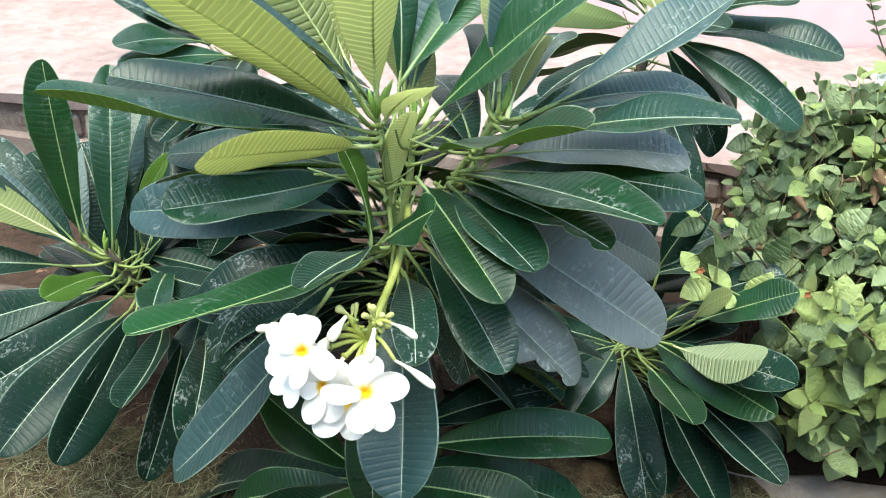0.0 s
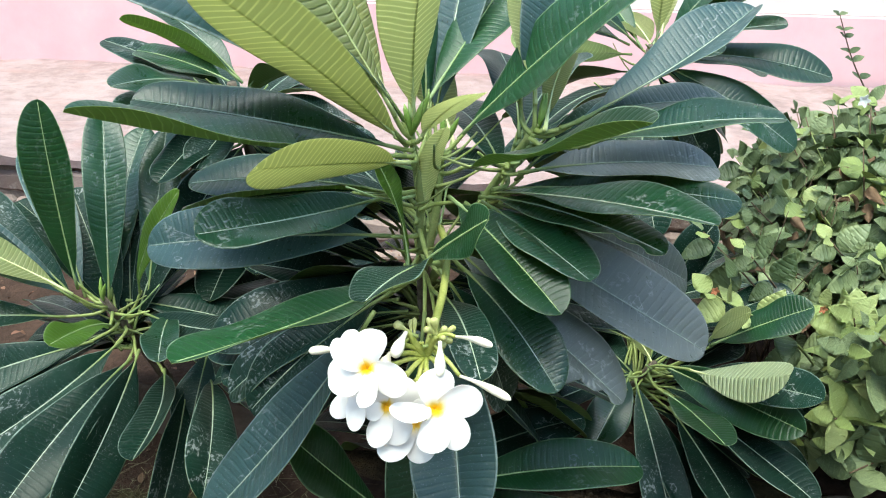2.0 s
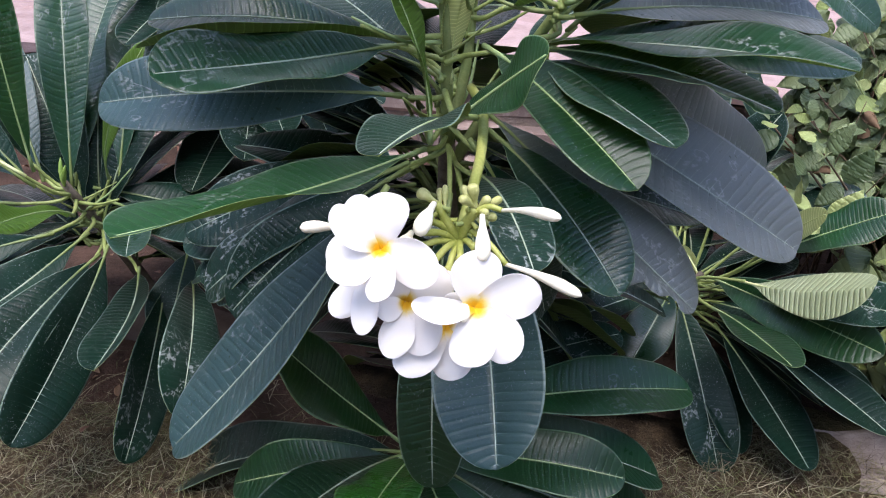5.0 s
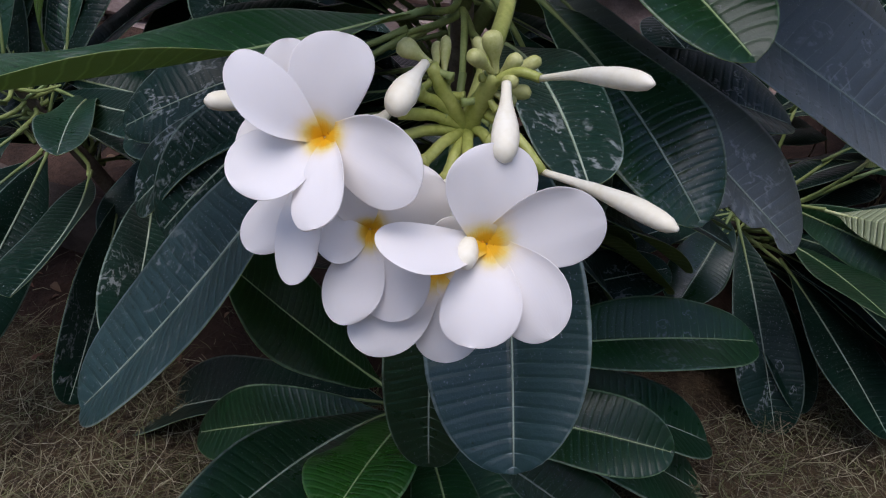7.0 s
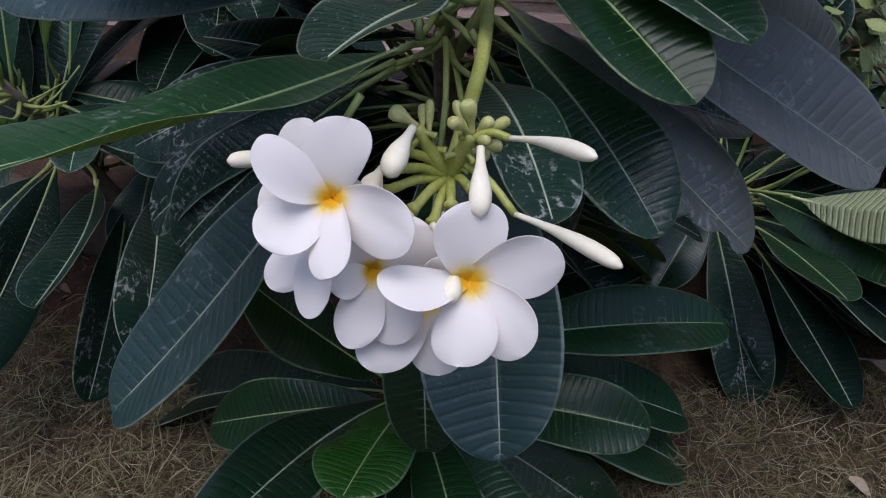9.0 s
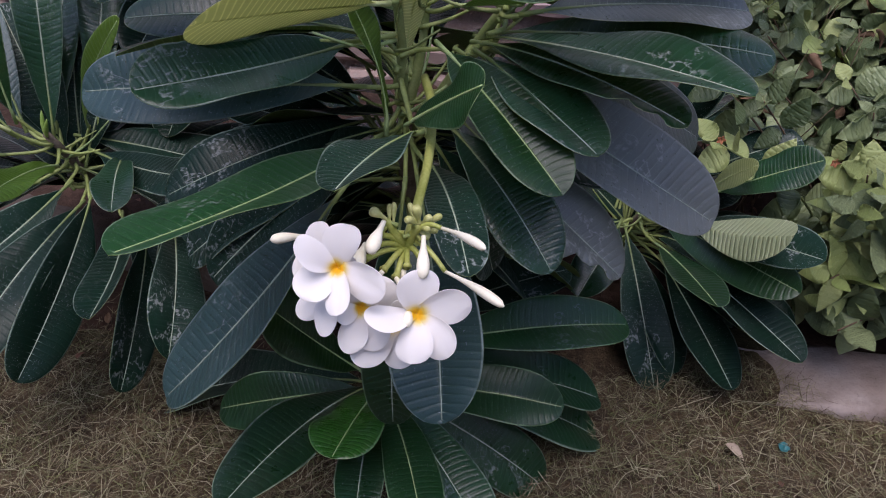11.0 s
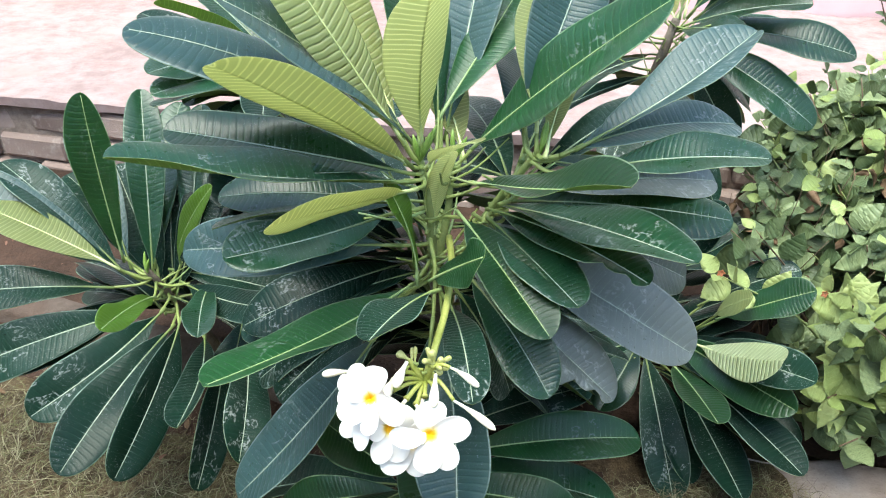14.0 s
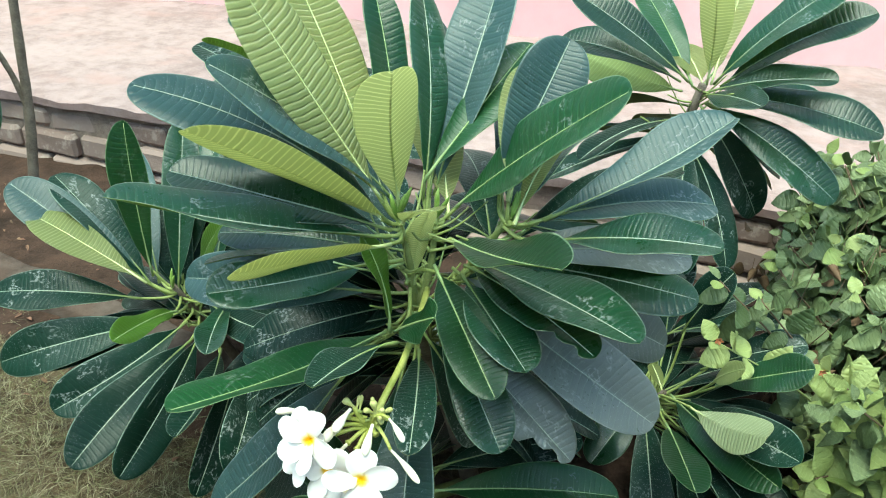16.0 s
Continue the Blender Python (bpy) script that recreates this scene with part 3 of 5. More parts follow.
    for i in range(15):
        t = 0.985 * i / 14
        line.append(centre(t) + Vector((0, 0, 0.0003 if t > stalk else -0.0004)))
        radii.append(max(0.0019, 0.0026 - 0.012 * max(0.0, t - stalk)) - 0.0015 * t ** 0.6 if length > 0.12 else 0.0019 - 0.0012 * t)
    mesh_object("midrib", *tube_data(line, radii, 6), MIDRIB[tone], blade)
    return blade


def branch(owner, points, radii, bark=True, seed=0):
    return tube("branch", points, radii, BARK if bark else STEM, owner, sides=10, lumps=0.12, seed=seed)


shrub = shrub_thing(0, 0, "large frangipani with dark glossy leaves and white blossom")
left_shrub = shrub_thing(0, 0, "smaller frangipani with upright dark leaves beside the kerb")
low_shrub = shrub_thing(0, 0, "low frangipani with drooping dark leaves beside the hedge")
back_left_shrub = shrub_thing(0, 0, "frangipani half hidden behind the large one")
back_right_shrub = shrub_thing(0, 0, "frangipani before the pink wall with dark drooping leaves")

shrub["sort"], left_shrub["sort"], low_shrub["sort"] = "large", "smaller", "low"

branch(shrub, [(-0.02, 1.02, 0.0), (-0.05, 0.95, 0.2), (-0.09, 0.86, 0.42), (-0.10, 0.79, 0.54)], [0.020, 0.015, 0.011, 0.008], seed=1)
branch(shrub, [(-0.10, 0.785, 0.54), (-0.105, 0.765, 0.63), (-0.115, 0.732, 0.72)], [0.0060, 0.0048, 0.0032], False, 2)
branch(shrub, [(-0.10, 0.785, 0.54), (-0.085, 0.80, 0.61), (-0.08, 0.81, 0.68)], [0.0060, 0.0048, 0.0032], False, 3)
branch(shrub, [(-0.09, 0.80, 0.52), (-0.03, 0.79, 0.63), (0.015, 0.745, 0.725)], [0.0062, 0.005, 0.0036], False, 4)
branch(shrub, [(-0.04, 0.97, 0.05), (-0.10, 0.86, 0.12), (-0.128, 0.775, 0.18)], [0.013, 0.011, 0.007], False, 5)
branch(left_shrub, [(-0.50, 1.20, 0.0), (-0.54, 1.12, 0.2), (-0.575, 1.035, 0.37)], [0.012, 0.009, 0.005], seed=6)
branch(low_shrub, [(0.26, 1.22, 0.0), (0.28, 1.17, 0.1), (0.31, 1.11, 0.21)], [0.010, 0.008, 0.005], seed=7)
branch(back_left_shrub, [(-0.36, 1.45, 0.0), (-0.38, 1.40, 0.3), (-0.415, 1.30, 0.64)], [0.018, 0.014, 0.008], seed=8)
branch(back_right_shrub, [(0.26, 1.55, 0.0), (0.27, 1.48, 0.35), (0.318, 1.385, 0.70)], [0.020, 0.015, 0.008], seed=9)

# ring under the flower stalk
leaf(shrub, (-0.121, 0.735, 0.555), -128, 7, 0.299, 0.074, 8, -0.008, 1, deep=0.34, bend=0.033)
leaf(shrub, (-0.084, 0.725, 0.569), 7, -65, 0.201, 0.070, 51, 0.06, 3)
leaf(shrub, (-0.090, 0.608, 0.631), -120, 7, 0.123, 0.056, 18, 0.06, 3, deep=0.3)
leaf(shrub, (-0.117, 0.703, 0.572), 168, 74, 0.133, 0.037, 0, 0.06, 5)
leaf(shrub, (-0.134, 0.733, 0.543), -178, -36, 0.231, 0.070, -18, 0.06, 3)
leaf(shrub, (-0.134, 0.731, 0.539), -162, -37, 0.202, 0.070, -36, 0.06, 3)
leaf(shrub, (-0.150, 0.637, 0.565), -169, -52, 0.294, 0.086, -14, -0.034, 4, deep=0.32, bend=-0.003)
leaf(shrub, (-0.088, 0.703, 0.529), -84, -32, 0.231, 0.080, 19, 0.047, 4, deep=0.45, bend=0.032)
leaf(shrub, (-0.099, 0.702, 0.529), -95, -72, 0.270, 0.060, 0, 0.06, 0)
leaf(shrub, (-0.082, 0.711, 0.545), -83, 7, 0.206, 0.044, 0, 0.06, 3)
# upper left head
leaf(shrub, (-0.117, 0.703, 0.695), -125, 13, 0.211, 0.072, 44, 0.0, 8)
leaf(shrub, (-0.120, 0.717, 0.697), -162, 12, 0.309, 0.088, 5, -0.023, 0, deep=0.47, bend=0.008)
leaf(shrub, (-0.120, 0.725, 0.701), 180, 10, 0.269, 0.076, -23, 0.031, 0, deep=0.28, bend=0.017)
leaf(shrub, (-0.119, 0.738, 0.701), -129, 36, 0.299, 0.072, 31, 0.018, 8, deep=0.26, bend=0.006)
leaf(shrub, (-0.122, 0.724, 0.709), -168, 31, 0.312, 0.092, -19, 0.084, 4, deep=0.10, bend=-0.035)
leaf(shrub, (-0.117, 0.755, 0.715), -151, 43, 0.276, 0.080, -27, 0.06, 4)
leaf(shrub, (-0.131, 0.725, 0.736), -171, 59, 0.286, 0.083, -36, 0.02, 2)
leaf(shrub, (-0.134, 0.737, 0.741), 136, 48, 0.290, 0.083, 0, 0.02, 2)
leaf(shrub, (-0.112, 0.733, 0.722), -84, 61, 0.228, 0.068, 25, 0.042, 2, deep=0.44, bend=-0.012)
leaf(shrub, (-0.115, 0.733, 0.723), 115, 60, 0.260, 0.048, 9, 0.06, 1)
leaf(shrub, (-0.109, 0.720, 0.711), -61, 34, 0.124, 0.044, 0, 0.06, 2)
# upper middle head
leaf(shrub, (-0.065, 0.815, 0.675), 110, 26, 0.200, 0.070, 0, 0.06, 2)
leaf(shrub, (-0.100, 0.822, 0.722), 55, 35, 0.240, 0.073, 11, 0.040, 1, deep=0.22, bend=-0.019)
leaf(shrub, (-0.062, 0.818, 0.687), -34, 44, 0.306, 0.092, 42, 0.032, 1, deep=0.30, bend=-0.012)
leaf(shrub, (-0.060, 0.790, 0.662), -62, 23, 0.299, 0.074, 10, -0.016, 1, deep=0.45, bend=-0.009)
leaf(shrub, (-0.022, 0.795, 0.634), -12, 2, 0.267, 0.081, 19, 0.044, 0, deep=0.06, bend=-0.005)
leaf(shrub, (-0.035, 0.797, 0.630), -46, 9, 0.280, 0.081, 2, 0.032, 0, deep=0.31, bend=-0.007)
leaf(shrub, (-0.039, 0.781, 0.631), -47, 2, 0.231, 0.070, 6, 0.06, 0, -1)
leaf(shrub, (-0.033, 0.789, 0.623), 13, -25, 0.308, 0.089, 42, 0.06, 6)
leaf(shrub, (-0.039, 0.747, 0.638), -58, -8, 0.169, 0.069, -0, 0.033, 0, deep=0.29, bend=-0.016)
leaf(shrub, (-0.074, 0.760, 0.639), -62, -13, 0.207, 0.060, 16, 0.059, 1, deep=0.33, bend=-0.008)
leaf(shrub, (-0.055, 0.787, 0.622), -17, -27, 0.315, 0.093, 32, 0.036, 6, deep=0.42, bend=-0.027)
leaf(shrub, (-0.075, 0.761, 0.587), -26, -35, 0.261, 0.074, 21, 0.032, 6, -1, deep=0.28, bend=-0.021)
leaf(shrub, (-0.067, 0.744, 0.571), -53, -27, 0.184, 0.064, 14, 0.058, 0, deep=0.30)
leaf(shrub, (-0.103, 0.661, 0.606), -52, 40, 0.115, 0.048, 48, 0, 1, deep=0.12)
leaf(shrub, (-0.139, 0.762, 0.637), -144, 2, 0.215, 0.066, -25, 0.013, 0, deep=0.31, bend=0.030)
leaf(shrub, (-0.128, 0.792, 0.630), -155, 4, 0.234, 0.069, 20, 0.049, 0, deep=0.26, bend=0.000)
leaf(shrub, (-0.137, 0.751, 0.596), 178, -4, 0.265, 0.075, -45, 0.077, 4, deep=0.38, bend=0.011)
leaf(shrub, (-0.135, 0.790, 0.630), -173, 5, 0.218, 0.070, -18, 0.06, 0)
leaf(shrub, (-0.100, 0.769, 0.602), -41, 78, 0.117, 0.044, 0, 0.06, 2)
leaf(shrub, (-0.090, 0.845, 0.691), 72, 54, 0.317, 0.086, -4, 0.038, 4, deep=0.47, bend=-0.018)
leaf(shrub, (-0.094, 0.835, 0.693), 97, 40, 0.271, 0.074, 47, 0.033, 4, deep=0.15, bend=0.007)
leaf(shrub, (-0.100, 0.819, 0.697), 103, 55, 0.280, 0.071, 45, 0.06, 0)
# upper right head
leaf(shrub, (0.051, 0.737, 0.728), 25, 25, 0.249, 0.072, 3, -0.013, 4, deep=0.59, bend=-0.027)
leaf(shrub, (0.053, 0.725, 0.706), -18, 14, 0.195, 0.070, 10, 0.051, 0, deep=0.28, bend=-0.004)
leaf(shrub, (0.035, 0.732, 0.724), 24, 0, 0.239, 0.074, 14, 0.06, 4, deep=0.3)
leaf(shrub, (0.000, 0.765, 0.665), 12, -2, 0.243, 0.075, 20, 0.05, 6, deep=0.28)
leaf(shrub, (-0.007, 0.764, 0.746), 50, 57, 0.190, 0.078, 38, 0.06, 4, deep=0.3)
leaf(shrub, (0.009, 0.740, 0.746), 86, 38, 0.186, 0.053, -8, 0.060, 2, deep=0.36, bend=0.001)
leaf(shrub, (0.019, 0.729, 0.722), 71, 22, 0.150, 0.030, -15, 0.06, 2)
# low head near the ground
leaf(shrub, (-0.072, 0.798, 0.211), 11, -3, 0.297, 0.084, 16, 0.053, 1, deep=0.31, bend=0.001)
leaf(shrub, (-0.121, 0.765, 0.173), -14, 5, 0.233, 0.070, 30, 0.06, 1)
leaf(shrub, (-0.108, 0.764, 0.173), 10, -29, 0.363, 0.105, 9, 0.06, 0)
leaf(shrub, (-0.107, 0.773, 0.182), 11, -20, 0.328, 0.095, 6, 0.06, 0)
leaf(shrub, (-0.112, 0.762, 0.171), -6, -39, 0.290, 0.084, 39, 0.06, 0)
leaf(shrub, (-0.118, 0.760, 0.169), -60, -6, 0.240, 0.070, 6, 0.06, 0)
leaf(shrub, (-0.118, 0.760, 0.169), -79, 7, 0.240, 0.061, 0, 0.06, 1)
leaf(shrub, (-0.120, 0.767, 0.162), -97, 5, 0.214, 0.055, 0, 0.06, 0)
leaf(shrub, (-0.121, 0.744, 0.188), -108, 21, 0.170, 0.080, 9, 0.06, 9)
leaf(shrub, (-0.123, 0.779, 0.159), -115, 18, 0.175, 0.070, 0, 0.06, 0)
leaf(shrub, (-0.124, 0.744, 0.188), 164, -26, 0.249, 0.072, -36, 0.03, 1)
leaf(shrub, (-0.129, 0.783, 0.156), 156, -30, 0.429, 0.115, 0, 0.06, 3)
leaf(shrub, (-0.127, 0.770, 0.168), -121, 18, 0.296, 0.076, 0, 0.06, 0)
leaf(shrub, (-0.134, 0.772, 0.180), -167, 51, 0.220, 0.090, -18, 0, 1, deep=0.15)
leaf(left_shrub, (-0.610, 1.036, 0.384), 137, 86, 0.284, 0.066, -48, 0.03, 1, deep=0.42)
leaf(left_shrub, (-0.570, 1.042, 0.353), 99, 60, 0.310, 0.062, 10, 0.056, 0, deep=0.35)
leaf(left_shrub, (-0.580, 1.078, 0.345), 87, 44, 0.310, 0.071, 0, 0.06, 0)
leaf(left_shrub, (-0.526, 1.087, 0.345), 89, 50, 0.290, 0.064, 0, 0.06, 0)
leaf(left_shrub, (-0.601, 1.037, 0.370), 125, 33, 0.300, 0.064, 0, 0.06, 4)
leaf(left_shrub, (-0.610, 1.031, 0.364), 158, 36, 0.270, 0.078, 0, 0.06, 3)
leaf(left_shrub, (-0.614, 1.031, 0.368), 172, 31, 0.300, 0.087, -27, 0.06, 4)
leaf(left_shrub, (-0.599, 0.993, 0.398), 170, 22, 0.237, 0.070, -12, 0.06, 2)
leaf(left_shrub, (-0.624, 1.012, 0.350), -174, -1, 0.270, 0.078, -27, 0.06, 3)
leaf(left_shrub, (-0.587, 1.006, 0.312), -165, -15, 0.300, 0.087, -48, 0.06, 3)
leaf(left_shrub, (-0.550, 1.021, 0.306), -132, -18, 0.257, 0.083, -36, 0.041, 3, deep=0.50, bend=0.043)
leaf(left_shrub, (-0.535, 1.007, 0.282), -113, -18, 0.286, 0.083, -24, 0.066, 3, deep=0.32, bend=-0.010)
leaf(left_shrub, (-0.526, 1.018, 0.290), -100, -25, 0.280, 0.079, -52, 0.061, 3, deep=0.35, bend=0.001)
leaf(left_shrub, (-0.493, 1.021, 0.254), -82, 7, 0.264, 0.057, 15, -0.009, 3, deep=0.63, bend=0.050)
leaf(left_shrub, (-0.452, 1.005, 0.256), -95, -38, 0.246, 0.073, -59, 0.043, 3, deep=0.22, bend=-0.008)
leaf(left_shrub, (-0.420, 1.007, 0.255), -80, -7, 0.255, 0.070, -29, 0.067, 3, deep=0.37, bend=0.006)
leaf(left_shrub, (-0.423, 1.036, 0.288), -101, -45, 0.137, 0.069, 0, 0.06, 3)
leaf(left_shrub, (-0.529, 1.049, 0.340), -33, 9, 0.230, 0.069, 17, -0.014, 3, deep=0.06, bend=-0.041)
leaf(left_shrub, (-0.481, 1.052, 0.332), -80, 7, 0.175, 0.050, 2, 0.066, 0, deep=0.39, bend=-0.007)
leaf(left_shrub, (-0.553, 0.998, 0.343), -86, 24, 0.240, 0.046, -23, 0.046, 5, deep=0.27, bend=0.003)
leaf(left_shrub, (-0.537, 1.083, 0.352), -52, 48, 0.313, 0.038, 87, 0.06, 5)
leaf(low_shrub, (0.337, 1.043, 0.240), -66, 28, 0.214, 0.069, -136, 0.047, 7, deep=0.29, bend=0.028)
leaf(low_shrub, (0.321, 1.110, 0.206), -61, 8, 0.280, 0.073, 56, 0.064, 1, deep=0.37, bend=0.001)
leaf(low_shrub, (0.311, 1.048, 0.190), -87, 16, 0.228, 0.069, -6, 0.033, 1, deep=0.21, bend=-0.011)
leaf(low_shrub, (0.336, 1.080, 0.140), -72, -19, 0.248, 0.081, -3, 0.039, 3, deep=0.17, bend=-0.015)
leaf(low_shrub, (0.277, 1.110, 0.182), -79, -42, 0.276, 0.077, 14, 0.058, 3, deep=0.34, bend=-0.002)
leaf(low_shrub, (0.341, 1.071, 0.167), -62, -3, 0.279, 0.079, 0, 0.039, 3, deep=0.22, bend=-0.011)
leaf(low_shrub, (0.386, 1.078, 0.263), -29, 38, 0.177, 0.066, 37, 0.046, 1, deep=0.22, bend=-0.013)
leaf(low_shrub, (0.367, 1.124, 0.259), -2, 27, 0.183, 0.071, 16, 0.064, 3, deep=0.38, bend=0.002)
leaf(low_shrub, (0.371, 1.098, 0.189), -66, 24, 0.272, 0.079, 33, 0.06, 3)
leaf(low_shrub, (0.272, 1.112, 0.190), -126, -25, 0.160, 0.070, -6, 0.06, 0)
leaf(low_shrub, (0.376, 1.063, 0.281), -82, 48, 0.142, 0.035, 81, 0.06, 2)
leaf(low_shrub, (0.307, 1.116, 0.207), 108, 18, 0.060, 0.025, 0, 0.06, 2)
leaf(low_shrub, (0.331, 1.171, 0.301), -25, 68, 0.166, 0.070, 57, 0.06, 3)
leaf(back_left_shrub, (-0.398, 1.308, 0.638), -159, 32, 0.212, 0.050, 36, 0.06, 5)
leaf(back_left_shrub, (-0.409, 1.306, 0.635), 159, 12, 0.200, 0.070, -18, 0.06, 1)
leaf(back_left_shrub, (-0.409, 1.304, 0.624), 163, 5, 0.200, 0.070, -12, 0.06, 0)
leaf(back_left_shrub, (-0.409, 1.302, 0.613), -132, 5, 0.220, 0.070, -18, 0.06, 0)
leaf(back_left_shrub, (-0.409, 1.301, 0.610), -138, -5, 0.160, 0.070, -15, 0.06, 0)
leaf(back_left_shrub, (-0.402, 1.299, 0.595), -104, -14, 0.150, 0.056, 0, 0.06, 0)
leaf(back_left_shrub, (-0.398, 1.308, 0.638), 150, 30, 0.234, 0.070, -12, 0.06, 0)
leaf(back_left_shrub, (-0.248, 1.277, 0.514), 146, -0, 0.200, 0.070, -54, 0.06, 0)
leaf(back_left_shrub, (-0.402, 1.297, 0.588), -111, -12, 0.240, 0.070, -9, 0.06, 3)
leaf(back_left_shrub, (-0.460, 1.295, 0.636), -124, 9, 0.180, 0.070, -21, 0.06, 0)
leaf(back_left_shrub, (-0.392, 1.298, 0.585), -103, -10, 0.200, 0.070, -3, 0.06, 3)
leaf(back_right_shrub, (0.320, 1.385, 0.684), -25, 18, 0.226, 0.070, 21, 0.06, 0)
leaf(back_right_shrub, (0.324, 1.383, 0.681), 21, -8, 0.270, 0.078, 33, 0.06, 0)
leaf(back_right_shrub, (0.324, 1.383, 0.681), -16, -3, 0.302, 0.088, 27, 0.06, 0)
leaf(back_right_shrub, (0.320, 1.384, 0.680), -61, 12, 0.154, 0.070, 24, 0.06, 0)
leaf(back_right_shrub, (0.330, 1.379, 0.670), -25, -26, 0.282, 0.082, 39, 0.06, 0)
leaf(back_right_shrub, (0.319, 1.379, 0.664), 9, -55, 0.270, 0.078, 75, 0.06, 3)
leaf(back_right_shrub, (0.320, 1.389, 0.696), 115, 28, 0.110, 0.082, 0, 0.06, 2)
leaf(back_right_shrub, (0.280, 1.396, 0.699), 155, 8, 0.250, 0.077, -25, 0.068, 0, deep=0.40, bend=-0.005)
leaf(back_right_shrub, (0.293, 1.395, 0.700), 172, 31, 0.271, 0.079, -36, 0.06, 0)
leaf(back_right_shrub, (0.348, 1.384, 0.700), -4, 34, 0.270, 0.078, 30, 0.06, 0)
leaf(back_right_shrub, (0.336, 1.387, 0.702), -9, 48, 0.287, 0.083, 33, 0.06, 0)
leaf(back_right_shrub, (0.332, 1.388, 0.701), 71, 43, 0.260, 0.053, 0, 0.06, 2)
leaf(back_right_shrub, (0.302, 1.391, 0.693), 117, 31, 0.250, 0.072, -12, 0.06, 1)
leaf(back_right_shrub, (0.284, 1.391, 0.683), 136, 1, 0.270, 0.078, 144, 0.06, 0)
leaf(back_right_shrub, (0.326, 1.379, 0.669), 27, -37, 0.270, 0.078, 51, 0.06, 3)
leaf(back_right_shrub, (0.325, 1.389, 0.700), -112, 62, 0.240, 0.057, 0, 0.06, 2)



def hidden_leaves(owner, head, count, turn_from, turn_to, rise_from, rise_to, seed):
    """The older leaves lower on a branch, which close the crown behind the outer ones."""
    rng = random.Random(seed)
    for k in range(count):
        turn = turn_from + (turn_to - turn_from) * (k + rng.random()) / count
        base = (head[0] + rng.uniform(-0.01, 0.01), head[1] + rng.uniform(0.0, 0.03), head[2] + rng.uniform(-0.06, 0.03))
        # tone 3: the inner leaves carry the crown's shade in their colour
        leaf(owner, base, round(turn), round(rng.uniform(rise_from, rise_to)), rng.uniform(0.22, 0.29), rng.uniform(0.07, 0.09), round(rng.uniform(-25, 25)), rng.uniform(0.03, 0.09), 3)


def leaf_stalks(owner, low, high, count, seed):
    """Bare and broken leaf stalks that crowd the stem under a head."""
    rng = random.Random(seed)
    low, high = Vector(low), Vector(high)
    for k in range(count):
        p = low.lerp(high, rng.random())
        a = rng.uniform(0, 6.283)
        way = Vector((math.cos(a), math.sin(a) - 0.2, rng.uniform(0.25, 1.1))).normalized()
        length = rng.uniform(0.05, 0.11)
        side = Vector((-way.y, way.x, 0)) * rng.uniform(-0.12, 0.12)
        bend = p + way * length * 0.5 + (side - Vector((0, 0, 0.07))) * length
        thick = rng.uniform(0.0012, 0.0020)
        tube("leaf_stalk", [p, bend, p + way * length], [thick * 1.5, thick, thick * 0.7], STALKS[k % 4], owner, sides=6, steps=3)


def young_shoot(owner, base, count, length, seed):
    """Furled new leaves that stand as narrow spears in the middle of a head."""
    rng = random.Random(seed)
    base = Vector(base)
    for k in range(count):
        way = Vector((rng.uniform(-0.45, 0.45), rng.uniform(-0.5, 0.2), 1.0)).normalized()
        reach = length * rng.uniform(0.6, 1.0)
        line = [base + way * reach * t + Vector((0, -0.004 * math.sin(3.1 * t), 0)) for t in (0.0, 0.3, 0.6, 0.85, 1.0)]
        verts, faces = tube_data(line, [0.0022, 0.0030, 0.0034, 0.0022, 0.0005], 6)
        mesh_object("furled_leaf", verts, faces, SHOOT, owner, "bright green furled new leaf" if k == 0 else "")


STALKS = (STALK_GREEN, STEM, MIDRIB[1], STALK_GREEN)
leaf_stalks(shrub, (-0.105, 0.775, 0.55), (-0.115, 0.735, 0.70), 11, 41)
leaf_stalks(shrub, (-0.095, 0.79, 0.56), (-0.08, 0.80, 0.68), 9, 42)
leaf_stalks(shrub, (-0.03, 0.79, 0.62), (0.012, 0.745, 0.72), 7, 43)
leaf_stalks(left_shrub, (-0.56, 1.07, 0.28), (-0.575, 1.035, 0.37), 7, 44)
leaf_stalks(low_shrub, (0.295, 1.14, 0.14), (0.31, 1.11, 0.21), 10, 45)
leaf_stalks(back_right_shrub, (0.29, 1.43, 0.55), (0.318, 1.385, 0.70), 20, 46)
leaf_stalks(back_left_shrub, (-0.40, 1.34, 0.52), (-0.415, 1.30, 0.64), 12, 47)

young_shoot(shrub, (-0.115, 0.732, 0.715), 3, 0.05, 51)
young_shoot(shrub, (-0.08, 0.81, 0.68), 2, 0.05, 52)
young_shoot(shrub, (0.015, 0.745, 0.72), 2, 0.045, 53)
young_shoot(left_shrub, (-0.575, 1.035, 0.365), 2, 0.05, 54)

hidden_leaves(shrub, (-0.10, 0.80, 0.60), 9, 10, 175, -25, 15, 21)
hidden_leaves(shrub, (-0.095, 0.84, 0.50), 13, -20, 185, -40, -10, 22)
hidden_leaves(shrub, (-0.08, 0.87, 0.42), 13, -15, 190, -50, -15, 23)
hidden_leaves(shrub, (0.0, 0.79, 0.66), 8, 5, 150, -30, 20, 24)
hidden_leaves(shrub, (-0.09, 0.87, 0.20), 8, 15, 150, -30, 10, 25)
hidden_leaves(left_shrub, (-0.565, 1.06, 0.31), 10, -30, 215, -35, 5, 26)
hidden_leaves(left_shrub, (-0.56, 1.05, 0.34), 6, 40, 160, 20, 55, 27)
